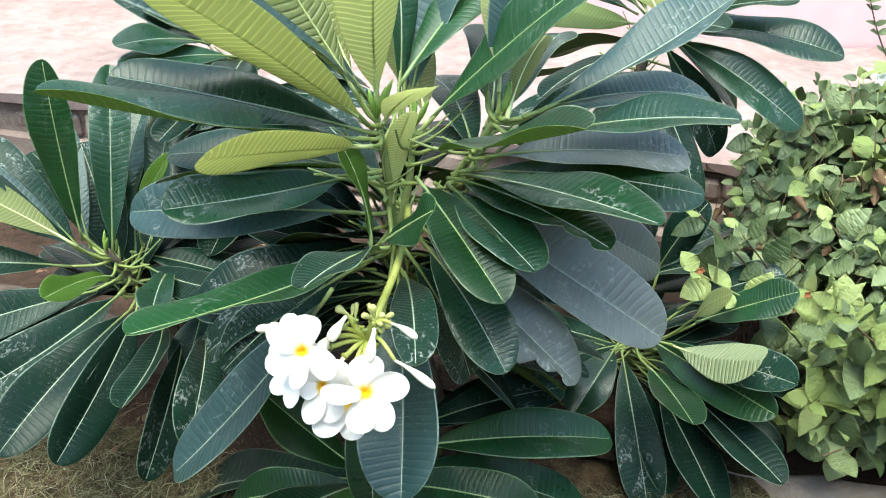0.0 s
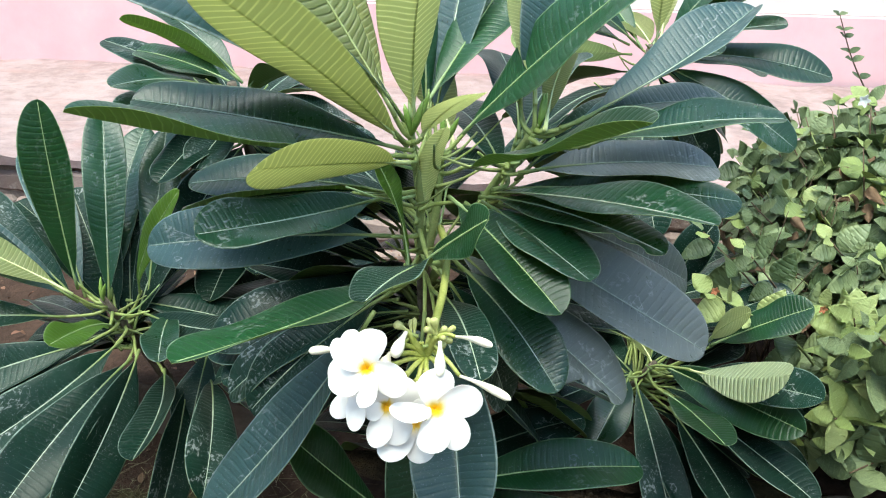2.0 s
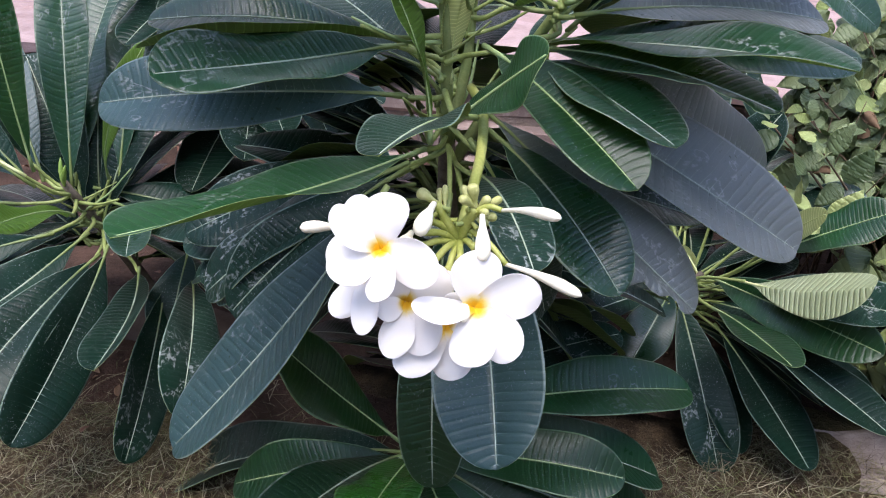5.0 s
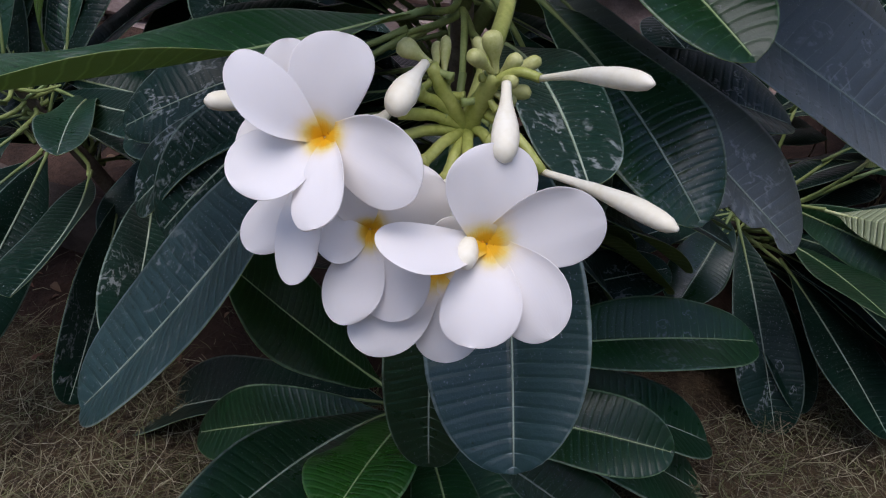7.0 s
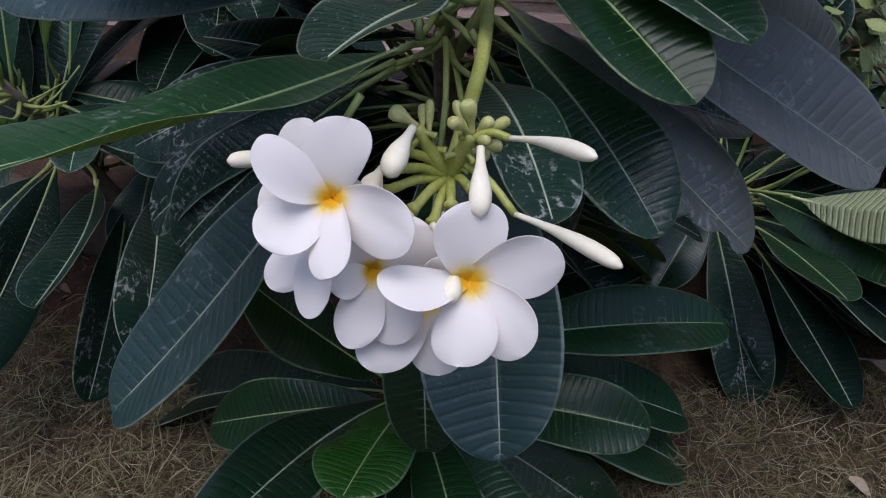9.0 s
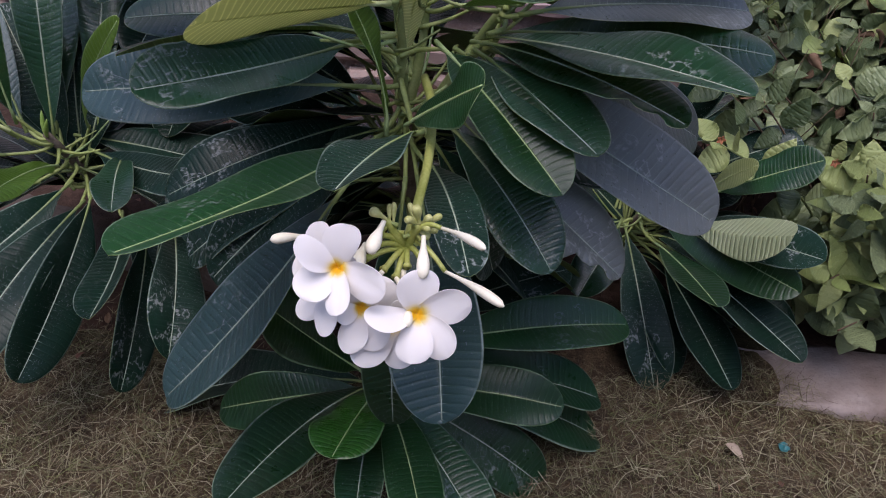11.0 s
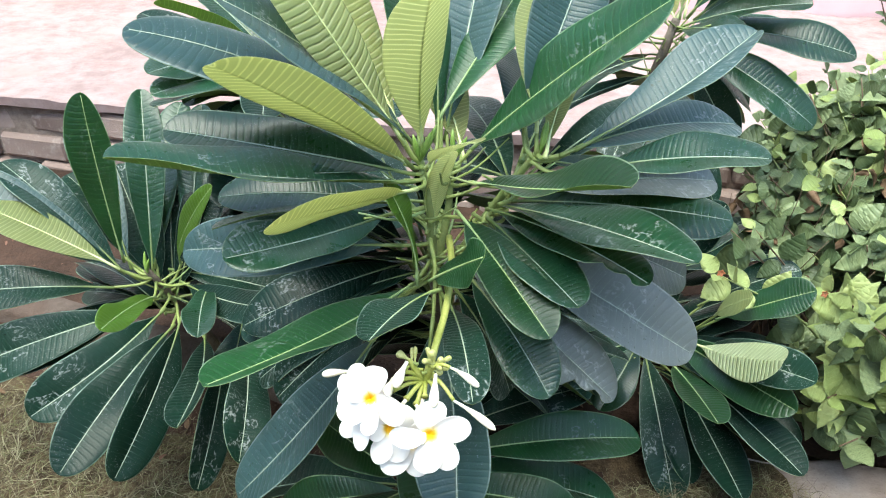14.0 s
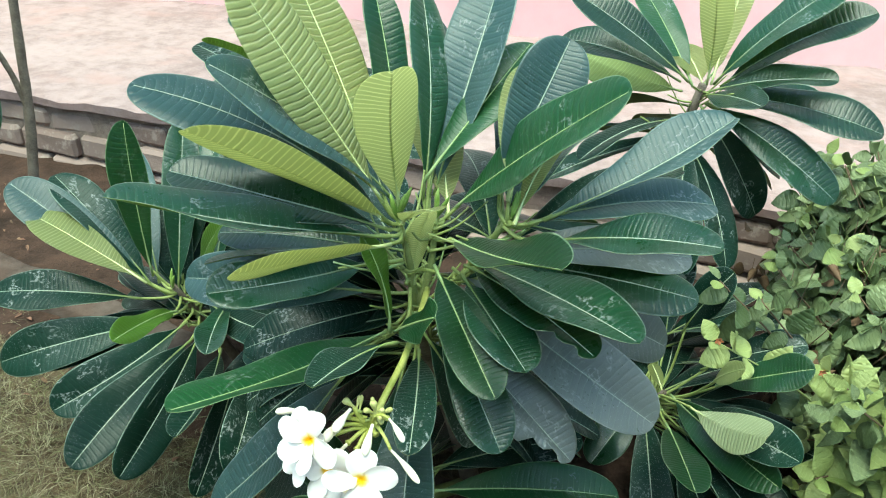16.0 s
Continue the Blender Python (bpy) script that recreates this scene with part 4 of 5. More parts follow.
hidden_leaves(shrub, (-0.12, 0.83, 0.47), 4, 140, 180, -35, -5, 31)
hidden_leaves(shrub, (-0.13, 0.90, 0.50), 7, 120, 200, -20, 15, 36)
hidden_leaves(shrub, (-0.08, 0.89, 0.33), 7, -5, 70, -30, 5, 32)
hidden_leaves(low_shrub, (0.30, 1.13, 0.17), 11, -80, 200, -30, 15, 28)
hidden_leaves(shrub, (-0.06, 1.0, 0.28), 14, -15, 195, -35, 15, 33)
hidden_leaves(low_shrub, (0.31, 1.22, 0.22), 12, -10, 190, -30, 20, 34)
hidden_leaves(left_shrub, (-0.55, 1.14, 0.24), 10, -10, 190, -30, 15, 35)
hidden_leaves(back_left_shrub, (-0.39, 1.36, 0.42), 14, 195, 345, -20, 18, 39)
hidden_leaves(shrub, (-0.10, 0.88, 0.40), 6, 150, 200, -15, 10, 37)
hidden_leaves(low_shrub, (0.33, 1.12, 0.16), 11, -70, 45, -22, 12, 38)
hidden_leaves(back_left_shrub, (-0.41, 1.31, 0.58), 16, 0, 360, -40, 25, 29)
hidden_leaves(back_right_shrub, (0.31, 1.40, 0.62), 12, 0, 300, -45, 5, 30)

# ---- the blossom ----
def petal(owner, length, width, turn, tilt, cup, twist, seed):
    """A broad overlapping petal that leaves the throat as a narrow strap; one margin rolls up, the other lies under its neighbour."""
    rng = random.Random(seed)
    nu, nv = 16, 12
    verts, uvs, faces = [], [], []
    skew, lift, dome = rng.uniform(0.02, 0.05), rng.uniform(0.9, 1.9), rng.uniform(0.06, 0.20)
    crease = rng.uniform(-0.05, 0.02)
    peak, blunt, phase = rng.uniform(0.60, 0.68), rng.uniform(1.75, 2.15), rng.uniform(0, 6)
    for layer in (0, 1):
        for i in range(nu + 1):
            t = i / nu
            s = math.sin(0.5 * math.pi * t) ** 0.9 if t else 0.0
            h = 0.5 * width * (0.34 + 0.66 * math.sin(math.pi / 2 * s / peak) ** 1.15 if s < peak else math.sqrt(max(0.0, 1 - ((s - peak) / (1 - peak)) ** blunt))) + 0.0003
            for j in range(nv + 1):
                q = math.sin((2 * j / nv - 1) * math.pi / 2)
                x = length * (s + 0.025 * math.sin(3 * q + phase) * s ** 3 * (1 - s ** 10))
                z = cup * length * (math.sin(s * 2.2) - 0.35 * s * s) - 0.0016 * (1 - s) ** 6 - dome * h * q * q
                z += twist * q * h * (0.5 + 0.6 * s) + crease * length * s * (1 - s) * math.exp(-(9 * (q + 0.25 - 0.4 * s)) ** 2 / 6)
                z += lift * h * max(0.0, q - 0.52) ** 2 * math.sin(math.pi * min(1.0, 0.15 + s)) ** 0.8 - 0.16 * h * math.exp(-((q - 0.1) / 0.28) ** 2) * s * (1 - 0.7 * s)
                z += 0.10 * h * q * q * math.sin(7 * s + phase + 1.5 * q) * s - 0.9 * h * max(0.0, s - 0.82) ** 2 * (2 + math.sin(2 * q + phase))
                verts.append(Vector((x, h * q + skew * length * math.sin(math.pi * s), z - 0.0006 * layer)))
                uvs.append((s, 0.5 + 0.5 * q))
    n, w = (nu + 1) * (nv + 1), nv + 1
    for i in range(nu):
        for j in range(nv):
            k = i * w + j
            for a, b, c in ((k, k + w, k + w + 1), (k, k + w + 1, k + 1)):
                faces += [(a, b, c), (n + c, n + b, n + a)]
        for j, flip in ((0, 0), (nv, 1)):
            k = i * w + j
            quad = (k, k + w, n + k + w, n + k)
            faces.append(quad if flip else quad[::-1])
    k = nu * w
    faces += [(k + j, k + j + 1, n + k + j + 1, n + k + j) for j in range(nv)]
    ob = mesh_object("petal", verts, faces, PETAL, owner, uvs=uvs)
    ob.matrix_local = Matrix.Rotation(radians(turn), 4, "Z") @ Matrix.Rotation(radians(-tilt), 4, "Y")
    return ob


def flower(owner, place, facing, size, petals, stalk_from, seed):
    """A blossom: a tube that carries five petals, set out round the way it faces."""
    n = Vector(facing).normalized()
    right = Vector((1, 0, 0)) - n * n.x
    right.normalize()
    m = Matrix((right, n.cross(right), n)).transposed().to_4x4()
    m.translation = Vector(place)
    back = m.inverted() @ Vector(stalk_from)
    line = smooth_line([(0, 0, -0.006), (0, 0, -0.010), (back.x * 0.35, back.y * 0.35, -0.016 + 0.3 * min(0.0, back.z)), back], 4)
    radii = [float(np.interp(k, [0, 4, 7, len(line) - 1], [0.0030, 0.0028, 0.0022, 0.0019])) for k in range(len(line))]
    tube_part = mesh_object("flower", *tube_data(line, radii, 8), [BUD_WHITE], owner, "white frangipani flower with a yellow throat")
    tube_part.matrix_local = m
    # the throat: an open funnel between the feet of the petals
    verts, faces = [], []
    for k, (r, z) in enumerate(((0.0021, -0.0004), (0.0016, -0.0009), (0.0010, -0.0015), (0.0003, -0.0022), (0.0012, -0.0048), (0.0022, -0.0030), (0.0026, -0.0010))):
        verts += [Vector((r * math.cos(a * math.pi / 6), r * math.sin(a * math.pi / 6), z)) for a in range(12)]
        if k:
            faces += [((k - 1) * 12 + a, (k - 1) * 12 + (a + 1) % 12, k * 12 + (a + 1) % 12, k * 12 + a) for a in range(12)]
    mesh_object("throat", verts, faces, THROAT, tube_part, "deep yellow throat")
    for k, (turn, reach, wide, tilt, *twist) in enumerate(petals):
        petal(tube_part, size * reach, size * wide, turn, tilt, 0.16, twist[0] if twist else 0.26, seed * 7 + k)
    return tube_part


def bud(owner, start, end, thick, material=None, label="", droop=0.03):
    """A furled bud: thin at the stalk, fullest past its middle, with a blunt end and the twisted seam of its petals."""
    a, b = Vector(start), Vector(end)
    along, sides = 18, 12
    ahead = (b - a).normalized()
    side = ahead.orthogonal().normalized()
    other = ahead.cross(side)
    shape = np.interp(np.linspace(0, 1, along + 1), [0, 0.12, 0.3, 0.45, 0.6, 0.75, 0.88, 0.95, 1.0], [0.36, 0.37, 0.46, 0.68, 0.90, 1.0, 0.90, 0.68, 0.20])
    verts, faces = [], []
    for i in range(along + 1):
        t = i / along
        p = a.lerp(b, t) + Vector((0, 0, droop * (b - a).length * math.sin(math.pi * t)))
        for k in range(sides):
            turn = 2 * math.pi * k / sides
            seam = 1 - 0.10 * max(0.0, math.cos(2.5 * (turn - 2.2 * t))) ** 6 * min(1.0, 2.5 * max(0.0, t - 0.2))
            verts.append(p + float(shape[i]) * thick * seam * (math.cos(turn) * side + math.sin(turn) * other))
        if i:
            for k in range(sides):
                u, v = (i - 1) * sides + k, (i - 1) * sides + (k + 1) % sides
                faces.append((u, v, v + sides, u + sides))
    faces += [tuple(reversed(range(sides))), tuple(range(along * sides, along * sides + sides))]
    return mesh_object("bud", verts, faces, material or BUD_WHITE, owner, label)


tube("flower_stalk", [(-0.082, 0.765, 0.600), (-0.079, 0.68, 0.612), (-0.084, 0.615, 0.603), (-0.094, 0.565, 0.592), (-0.102, 0.532, 0.578)],
     [0.0042, 0.0040, 0.0038, 0.0038, 0.0044], PEDUNCLE, shrub, "smooth yellow-green flower stalk", 9)
HUB = (-0.102, 0.532, 0.578)
tube("flower_stalk", [HUB, (-0.099, 0.528, 0.590), (-0.094, 0.522, 0.606)], [0.0042, 0.0038, 0.0034], PEDUNCLE, shrub, sides=8)
tube("flower_stalk", [HUB, (-0.110, 0.527, 0.592), (-0.117, 0.527, 0.606)], [0.0036, 0.0032, 0.0026], PEDUNCLE, shrub, sides=8)
for k, end in enumerate(((-0.132, 0.510, 0.584), (-0.126, 0.515, 0.593), (-0.122, 0.520, 0.599), (-0.119, 0.505, 0.578), (-0.110, 0.505, 0.571), (-0.102, 0.510, 0.577), (-0.093, 0.520, 0.580))):
    middle = [a * 0.5 + b * 0.5 + c for a, b, c in zip(HUB, end, (0, 0, 0.002))]
    near_end = [a * 0.15 + b * 0.85 for a, b in zip(HUB, end)]
    tube("pedicel", [HUB, middle, near_end, end], [0.0027, 0.0021, 0.0022, 0.0034], PEDUNCLE, shrub, lumps=0.14, seed=k, sides=10)
# scars and stubs of dropped buds along the two arms
for k in range(16):
    p = Vector(HUB).lerp(Vector((-0.094, 0.522, 0.606) if k % 2 else (-0.117, 0.527, 0.606)), 0.3 + 0.7 * (k // 2) / 8)
    way = Vector((math.sin(2.4 * k), -0.35, math.cos(2.4 * k) * 0.7 + 0.3)).normalized()
    reach = 0.005 + 0.004 * ((k * 7) % 5) / 5
    tube("bud_stub", [p, p + way * reach * 0.6, p + way * reach], [0.0016, 0.0014, 0.0019], STALKS[0] if k % 3 else PEDUNCLE, shrub, sides=6, steps=3)

flower(shrub, (-0.0959, 0.4659, 0.5719), (0.02, -0.86, 0.50), 0.0335,
       [(88, 0.99, 0.86, 12), (16, 1.13, 0.76, 8), (-52, 1.07, 0.72, 10), (-98, 0.99, 0.72, 12), (180, 1.10, 0.40, 14, 1.5)], (-0.110, 0.505, 0.571), 1)
flower(shrub, (-0.1491, 0.4796, 0.6001), (-0.16, -0.82, 0.52), 0.0295,
       [(139, 1.24, 0.56, 32, 0.6), (74, 1.10, 0.80, 14), (-149, 1.08, 0.82, 20, 0.40), (-82, 1.16, 0.58, 30), (-24, 1.30, 0.84, 14)], (-0.132, 0.510, 0.584), 2)
flower(shrub, (-0.1573, 0.4930, 0.5790), (-0.20, -0.86, 0.35), 0.031,
       [(93, 1.46, 0.60, 12), (46, 0.99, 0.62, 16), (-122, 1.06, 0.58, 16), (-82, 1.30, 0.60, 30), (138, 0.85, 0.66, 10)], (-0.132, 0.512, 0.582), 3)
flower(shrub, (-0.1346, 0.4800, 0.5655), (0.02, -0.88, 0.42), 0.0325,
       [(98, 0.70, 0.60, 18), (38, 0.95, 0.82, 10), (-64, 1.00, 0.78, 14), (-106, 1.02, 0.60, 12), (-174, 0.62, 0.52, 24)], (-0.119, 0.505, 0.577), 4)
flower(shrub, (-0.1105, 0.4800, 0.5510), (-0.02, -0.88, 0.36), 0.032,
       [(130, 0.72, 0.60, 20), (64, 0.72, 0.56, 18), (-136, 1.24, 0.66, 12), (-82, 1.03, 0.74, 12), (-18, 0.70, 0.62, 14)], (-0.104, 0.512, 0.572), 5)

CREAM = "closed cream-white bud"
for start, end, thick in (((-0.075, 0.505, 0.577), (-0.039, 0.460, 0.585), 0.0037), ((-0.079, 0.515, 0.608), (-0.055, 0.464, 0.630), 0.0034),
                          ((-0.092, 0.500, 0.612), (-0.093, 0.470, 0.600), 0.0046), ((-0.119, 0.520, 0.609), (-0.128, 0.490, 0.605), 0.0052),
                          ((-0.132, 0.520, 0.589), (-0.137, 0.488, 0.594), 0.0052), ((-0.172, 0.540, 0.580), (-0.199, 0.525, 0.588), 0.0040),
                          ((-0.101, 0.478, 0.571), (-0.103, 0.455, 0.571), 0.0038)):
    bud(shrub, start, end, thick, None, CREAM)
# the green feet of the two long buds
for root, foot in (((-0.094, 0.522, 0.603), (-0.079, 0.515, 0.608)), ((-0.096, 0.528, 0.588), (-0.075, 0.505, 0.577))):
    knee = [0.5 * a + 0.5 * b + c for a, b, c in zip(root, foot, (0, 0, 0.003))]
    tube("pedicel", [root, knee, foot], [0.0022, 0.0019, 0.0017], PEDUNCLE, shrub, sides=8, lumps=0.1)
for end, thick, root in (((-0.129, 0.530, 0.612), 0.0046, (-0.117, 0.527, 0.606)), ((-0.097, 0.523, 0.621), 0.0046, (-0.094, 0.522, 0.606)), ((-0.104, 0.514, 0.616), 0.0036, (-0.095, 0.522, 0.606)),
                         ((-0.086, 0.522, 0.613), 0.0034, (-0.093, 0.524, 0.604)), ((-0.078, 0.528, 0.610), 0.0032, (-0.090, 0.526, 0.602)), ((-0.101, 0.538, 0.613), 0.0028, (-0.097, 0.528, 0.602)),
                         ((-0.115, 0.543, 0.608), 0.0028, (-0.115, 0.527, 0.602)), ((-0.112, 0.540, 0.612), 0.0026, (-0.112, 0.527, 0.598)), ((-0.080, 0.528, 0.597), 0.0036, (-0.093, 0.526, 0.596)),
                         ((-0.086, 0.522, 0.594), 0.0036, (-0.094, 0.524, 0.598)), ((-0.087, 0.516, 0.606), 0.0032, (-0.094, 0.524, 0.602))):
    bud(shrub, root, end, thick * 0.84, BUD_GREEN, "small green bud")

# ---- the leafy hedge beside the kerb ----
HEDGE_LEAF = blade_material("hedge_leaf", (0.068, 0.108, 0.046), (0.265, 0.33, 0.16), (0.30, 0.37, 0.20), (0.24, 0.30, 0.15), 0.42, veins=7, relief=0.7, line_width=0.06, line_mix=0.16, thin=0.25, glow=(0.36, 0.48, 0.20), specular=0.5, fade=0.7, islands=True)
HEDGE_YOUNG = blade_material("hedge_young_leaf", (0.26, 0.345, 0.10), (0.46, 0.53, 0.22), (0.48, 0.54, 0.29), (0.42, 0.48, 0.23), 0.45, veins=7, relief=0.7, line_width=0.06, line_mix=0.16, thin=0.3, glow=(0.62, 0.68, 0.32), specular=0.5, fade=0.7, islands=True)
TWIG = plain_material("brown_twig", (0.09, 0.055, 0.035), (0.20, 0.14, 0.09), 0.8, 60.0)
DEAD_LEAF = plain_material("dead_leaf", (0.11, 0.062, 0.035), (0.23, 0.145, 0.085), 0.8, 40.0)
WHITE_FLOWER = plain_material("small_white_petal", (0.74, 0.74, 0.72), (0.80, 0.80, 0.79), 0.5, 60.0)
WITHERED = plain_material("withered_flower", (0.42, 0.13, 0.06), (0.60, 0.26, 0.14), 0.7, 90.0)
hedge = tagged(new("hedge_shrub"), "leafy shrub with oval yellow-green leaves behind the kerb", "shrub")


SMALL_UV = [(i / 9, 0.5 + 0.25 * j) for layer in (0, 1) for i in range(10) for j in range(-2, 3)]


def small_leaf(length, width, fold, droop):
    """An oval pointed leaf with thickness, folded along the middle."""
    verts, faces, n = [], [], 9
    for layer in (0, 1):
        for i in range(n + 1):
            t = i / n
            h = 0.5 * width * max(0.0, math.sin(math.pi * min(1.0, 0.02 + t) ** 0.76)) ** 0.76 + 0.0004
            for q in (-1, -0.5, 0, 0.5, 1):
                ripple = 0.12 * h * math.sin(7 * t + 40 * fold + 2 * q) * abs(q)
                verts.append((length * t, h * q, fold * h * abs(q) + ripple - droop * length * t * t - 0.0005 * layer))
    m = 5 * (n + 1)
    for i in range(n):
        for j in range(4):
            k = i * 5 + j
            faces += [(k, k + 5, k + 6, k + 1), (m + k + 1, m + k + 6, m + k + 5, m + k)]
        faces += [(i * 5, m + i * 5, m + i * 5 + 5, i * 5 + 5), (i * 5 + 4, i * 5 + 9, m + i * 5 + 9, m + i * 5 + 4)]
    return verts, faces


rng = random.Random(11)
leaf_shapes = []
for k in range(10):
    leaf_shapes.append(small_leaf(1.0, rng.uniform(0.62, 0.86), rng.uniform(0.02, 0.26), rng.uniform(-0.05, 0.42)))
shape_data = []
for mat in (HEDGE_LEAF, HEDGE_YOUNG):
    for verts, faces in leaf_shapes:
        data = bpy.data.meshes.new("hedge_leaf")
        data.from_pydata(verts, [], faces)
        data.materials.append(mat)
        layer = data.uv_layers.new(name="UVMap")
        for loop in data.loops:
            layer.data[loop.index].uv = SMALL_UV[loop.vertex_index]
        data.polygons.foreach_set("use_smooth", [True] * len(data.polygons))
        shape_data.append(data)


def hedge_top(x, y):
    rim = float(np.interp(x, [0.36, 0.46, 0.6, 0.8, 1.7], [0.52, 0.72, 0.78, 0.93, 1.05]))
    return rim * float(np.interp(y, [0.90, 0.96, 1.03, 1.12, 1.3, 1.5, 1.8], [0.10, 0.22, 0.34, 0.44, 0.55, 0.61, 0.5]))


shoots = [((0.36, 1.05, 0.375), 1), ((0.36, 1.12, 0.45), 0), ((0.435, 1.12, 0.42), 0), ((0.515, 1.00, 0.375), 1), ((0.57, 0.99, 0.30), 1)]
for k in range(1050):
    x = 0.46 + 1.9 * rng.random() ** 1.5
    y = 0.94 + 0.78 * rng.random()
    if y > 1.1 and x < 0.36 + 0.28 * (y - 0.8):
        continue
    z = hedge_top(x, y) * (rng.uniform(0.80, 1.06) if rng.random() < 0.7 else rng.uniform(0.35, 0.8))
    # the low frangipani keeps the near side free, and a twiggy hollow lies behind it
    if (z < 0.44 and x < 0.66 and y < 1.14) or (x < 0.57 and y < 1.26):
        continue
    if 0.45 < x < 0.78 and 1.15 < y < 1.45 and rng.random() < 0.55:
        continue
    shoots.append(((x, y, z), 1 if (y < 1.08 and rng.random() < 0.7) or rng.random() < 0.07 else 0))
for k in range(75):
    x, y = 0.55 + 0.95 * rng.random() ** 1.4, rng.uniform(0.96, 1.07)
    shoots.append(((x, y + 0.2 * max(0.0, 0.8 - x), rng.uniform(0.09, 0.20)), 1 if rng.random() < 0.15 else 0))
# the pale young face of the hedge that leans out over the kerb
for k in range(62):
    z = rng.uniform(0.15, 0.40)
    x = 0.50 + 0.10 * max(0.0, 0.3 - z) + 0.62 * rng.random() ** 1.25
    shoots.append(((x, 0.985 - 0.34 * (x - 0.5) + rng.uniform(-0.11, 0.02), z), 1 if rng.random() < 0.58 else 0))
picked, rest_verts, rest_faces, rest_slots = [], [], [], []
for number, (tip, young) in enumerate(shoots):
    tip = Vector(tip)
    root = Vector((0.30 * tip.x + 0.62, 0.45 * tip.y + 0.72, 0.03))
    middle = root.lerp(tip, 0.55) + Vector((rng.uniform(-0.03, 0.03), rng.uniform(-0.05, 0.0), 0.04))
    line = smooth_line([root, middle, tip], 6)
    mesh_object("stem", *tube_data(line, [0.0030 - 0.0018 * k / 12 for k in range(13)], 5), TWIG if number % 3 else STEM, hedge)
    spin = rng.uniform(0, 6.28)
    for node in range(6):
        t = 1 - 0.070 * node * (1 + 0.1 * node)
        if t < 0.3:
            break
        q = max(0.0, min(11.99, 12 * t))
        p = line[int(q)].lerp(line[int(q) + 1], q - int(q))
        ahead = (line[min(12, int(q) + 1)] - line[int(q)]).normalized()
        spin += 1.57 + rng.uniform(-0.3, 0.3)
        across = ahead.orthogonal().normalized()
        across = Matrix.Rotation(spin, 3, ahead) @ across
        for s in (1, -1):
            if rng.random() < 0.12:
                continue
            way = (across * s + ahead * (0.75 if node == 0 else 0.35) + Vector((0, -0.15, rng.uniform(-0.2, 0.2)))).normalized()
            up = Vector((rng.uniform(-1.0, 0.9), -0.6 + rng.uniform(-0.9, 0.8), 0.85))
            up = (up - way * up.dot(way)).normalized()
            size = (0.033 if node == 0 else 0.045 + 0.005 * min(node, 3)) * rng.uniform(0.75, 1.25)
            m = Matrix((way, up.cross(way), up)).transposed().to_4x4() @ Matrix.Scale(size, 4)
            m.translation = p + way * 0.004
            tone = 10 * (1 if (young and node < 4) or (node < 1 and rng.random() < 0.35) else 0)
            picked.append((p.y + 0.25 * p.x - 0.3 * p.z, m, rng.randrange(10) + tone))
picked.sort(key=lambda row: row[0])
for _, m, which in picked[:290]:
    ob = new("hedge_leaf", shape_data[which])
    ob.parent = hedge
    ob.matrix_local = m
for _, m, which in picked[290:]:
    verts, faces = leaf_shapes[which % 10]
    start = len(rest_verts)
    rest_verts += [m @ Vector(v) for v in verts]
    rest_faces += [tuple(start + i for i in face) for face in faces]
    rest_slots += [which // 10] * len(faces)
tagged(mesh_object("foliage", rest_verts, rest_faces, [HEDGE_LEAF, HEDGE_YOUNG], hedge, uvs=SMALL_UV * (len(rest_verts) // len(SMALL_UV)), slots=rest_slots), kind="stuff")

# a bare shoot that stands above the rest
shoot = smooth_line([(0.90, 1.50, 0.40), (0.88, 1.58, 0.53), (0.812, 1.60, 0.643), (0.763, 1.60, 0.735)], 6)
mesh_object("stem", *tube_data(shoot, [0.0026 - 0.0016 * k / 18 for k in range(19)], 5), TWIG, hedge)
for k, t in enumerate((4, 6, 8, 10, 12, 13, 15, 16, 18)):
    for s in (1, -1):
        way = Vector((0.8 * s, rng.uniform(-0.6, 0.1), 0.45)).normalized()
        up = Vector((0, -0.6, 1.0))
        up = (up - way * up.dot(way)).normalized()
        m = Matrix((way, up.cross(way), up)).transposed().to_4x4() @ Matrix.Scale(0.030 - 0.0016 * k, 4)
        m.translation = shoot[t]
        ob = new("hedge_leaf", shape_data[(k * 3 + s) % 10])
        ob.parent = hedge
        ob.matrix_local = m


def little_flower(place, size, material, label):
    verts, faces = [], []
    for k in range(5):
        turn = Matrix.Rotation(radians(72 * k), 3, "Y") @ Matrix.Rotation(radians(-25), 3, "Z")
        leaf_verts, leaf_faces = small_leaf(size, size * 0.62, 0.2, 0.25)
        start = len(verts)
        verts += [Vector(place) + turn @ Vector((v[0], -v[2] - 0.25 * v[0], v[1])) for v in leaf_verts]
        faces += [tuple(start + i for i in face) for face in leaf_faces]
    return mesh_object("small_flower", verts, faces, material, hedge, label)


for place in ((0.748, 1.42, 0.60), (0.807, 1.25, 0.52)):
    little_flower(place, 0.015, WHITE_FLOWER, "small white five-petalled flower")
for place in ((0.761, 1.25, 0.52), (0.768, 1.15, 0.45), (0.515, 1.0, 0.375), (0.36, 1.04, 0.385)):
    little_flower(place, 0.008, WITHERED, "withered orange flower head")
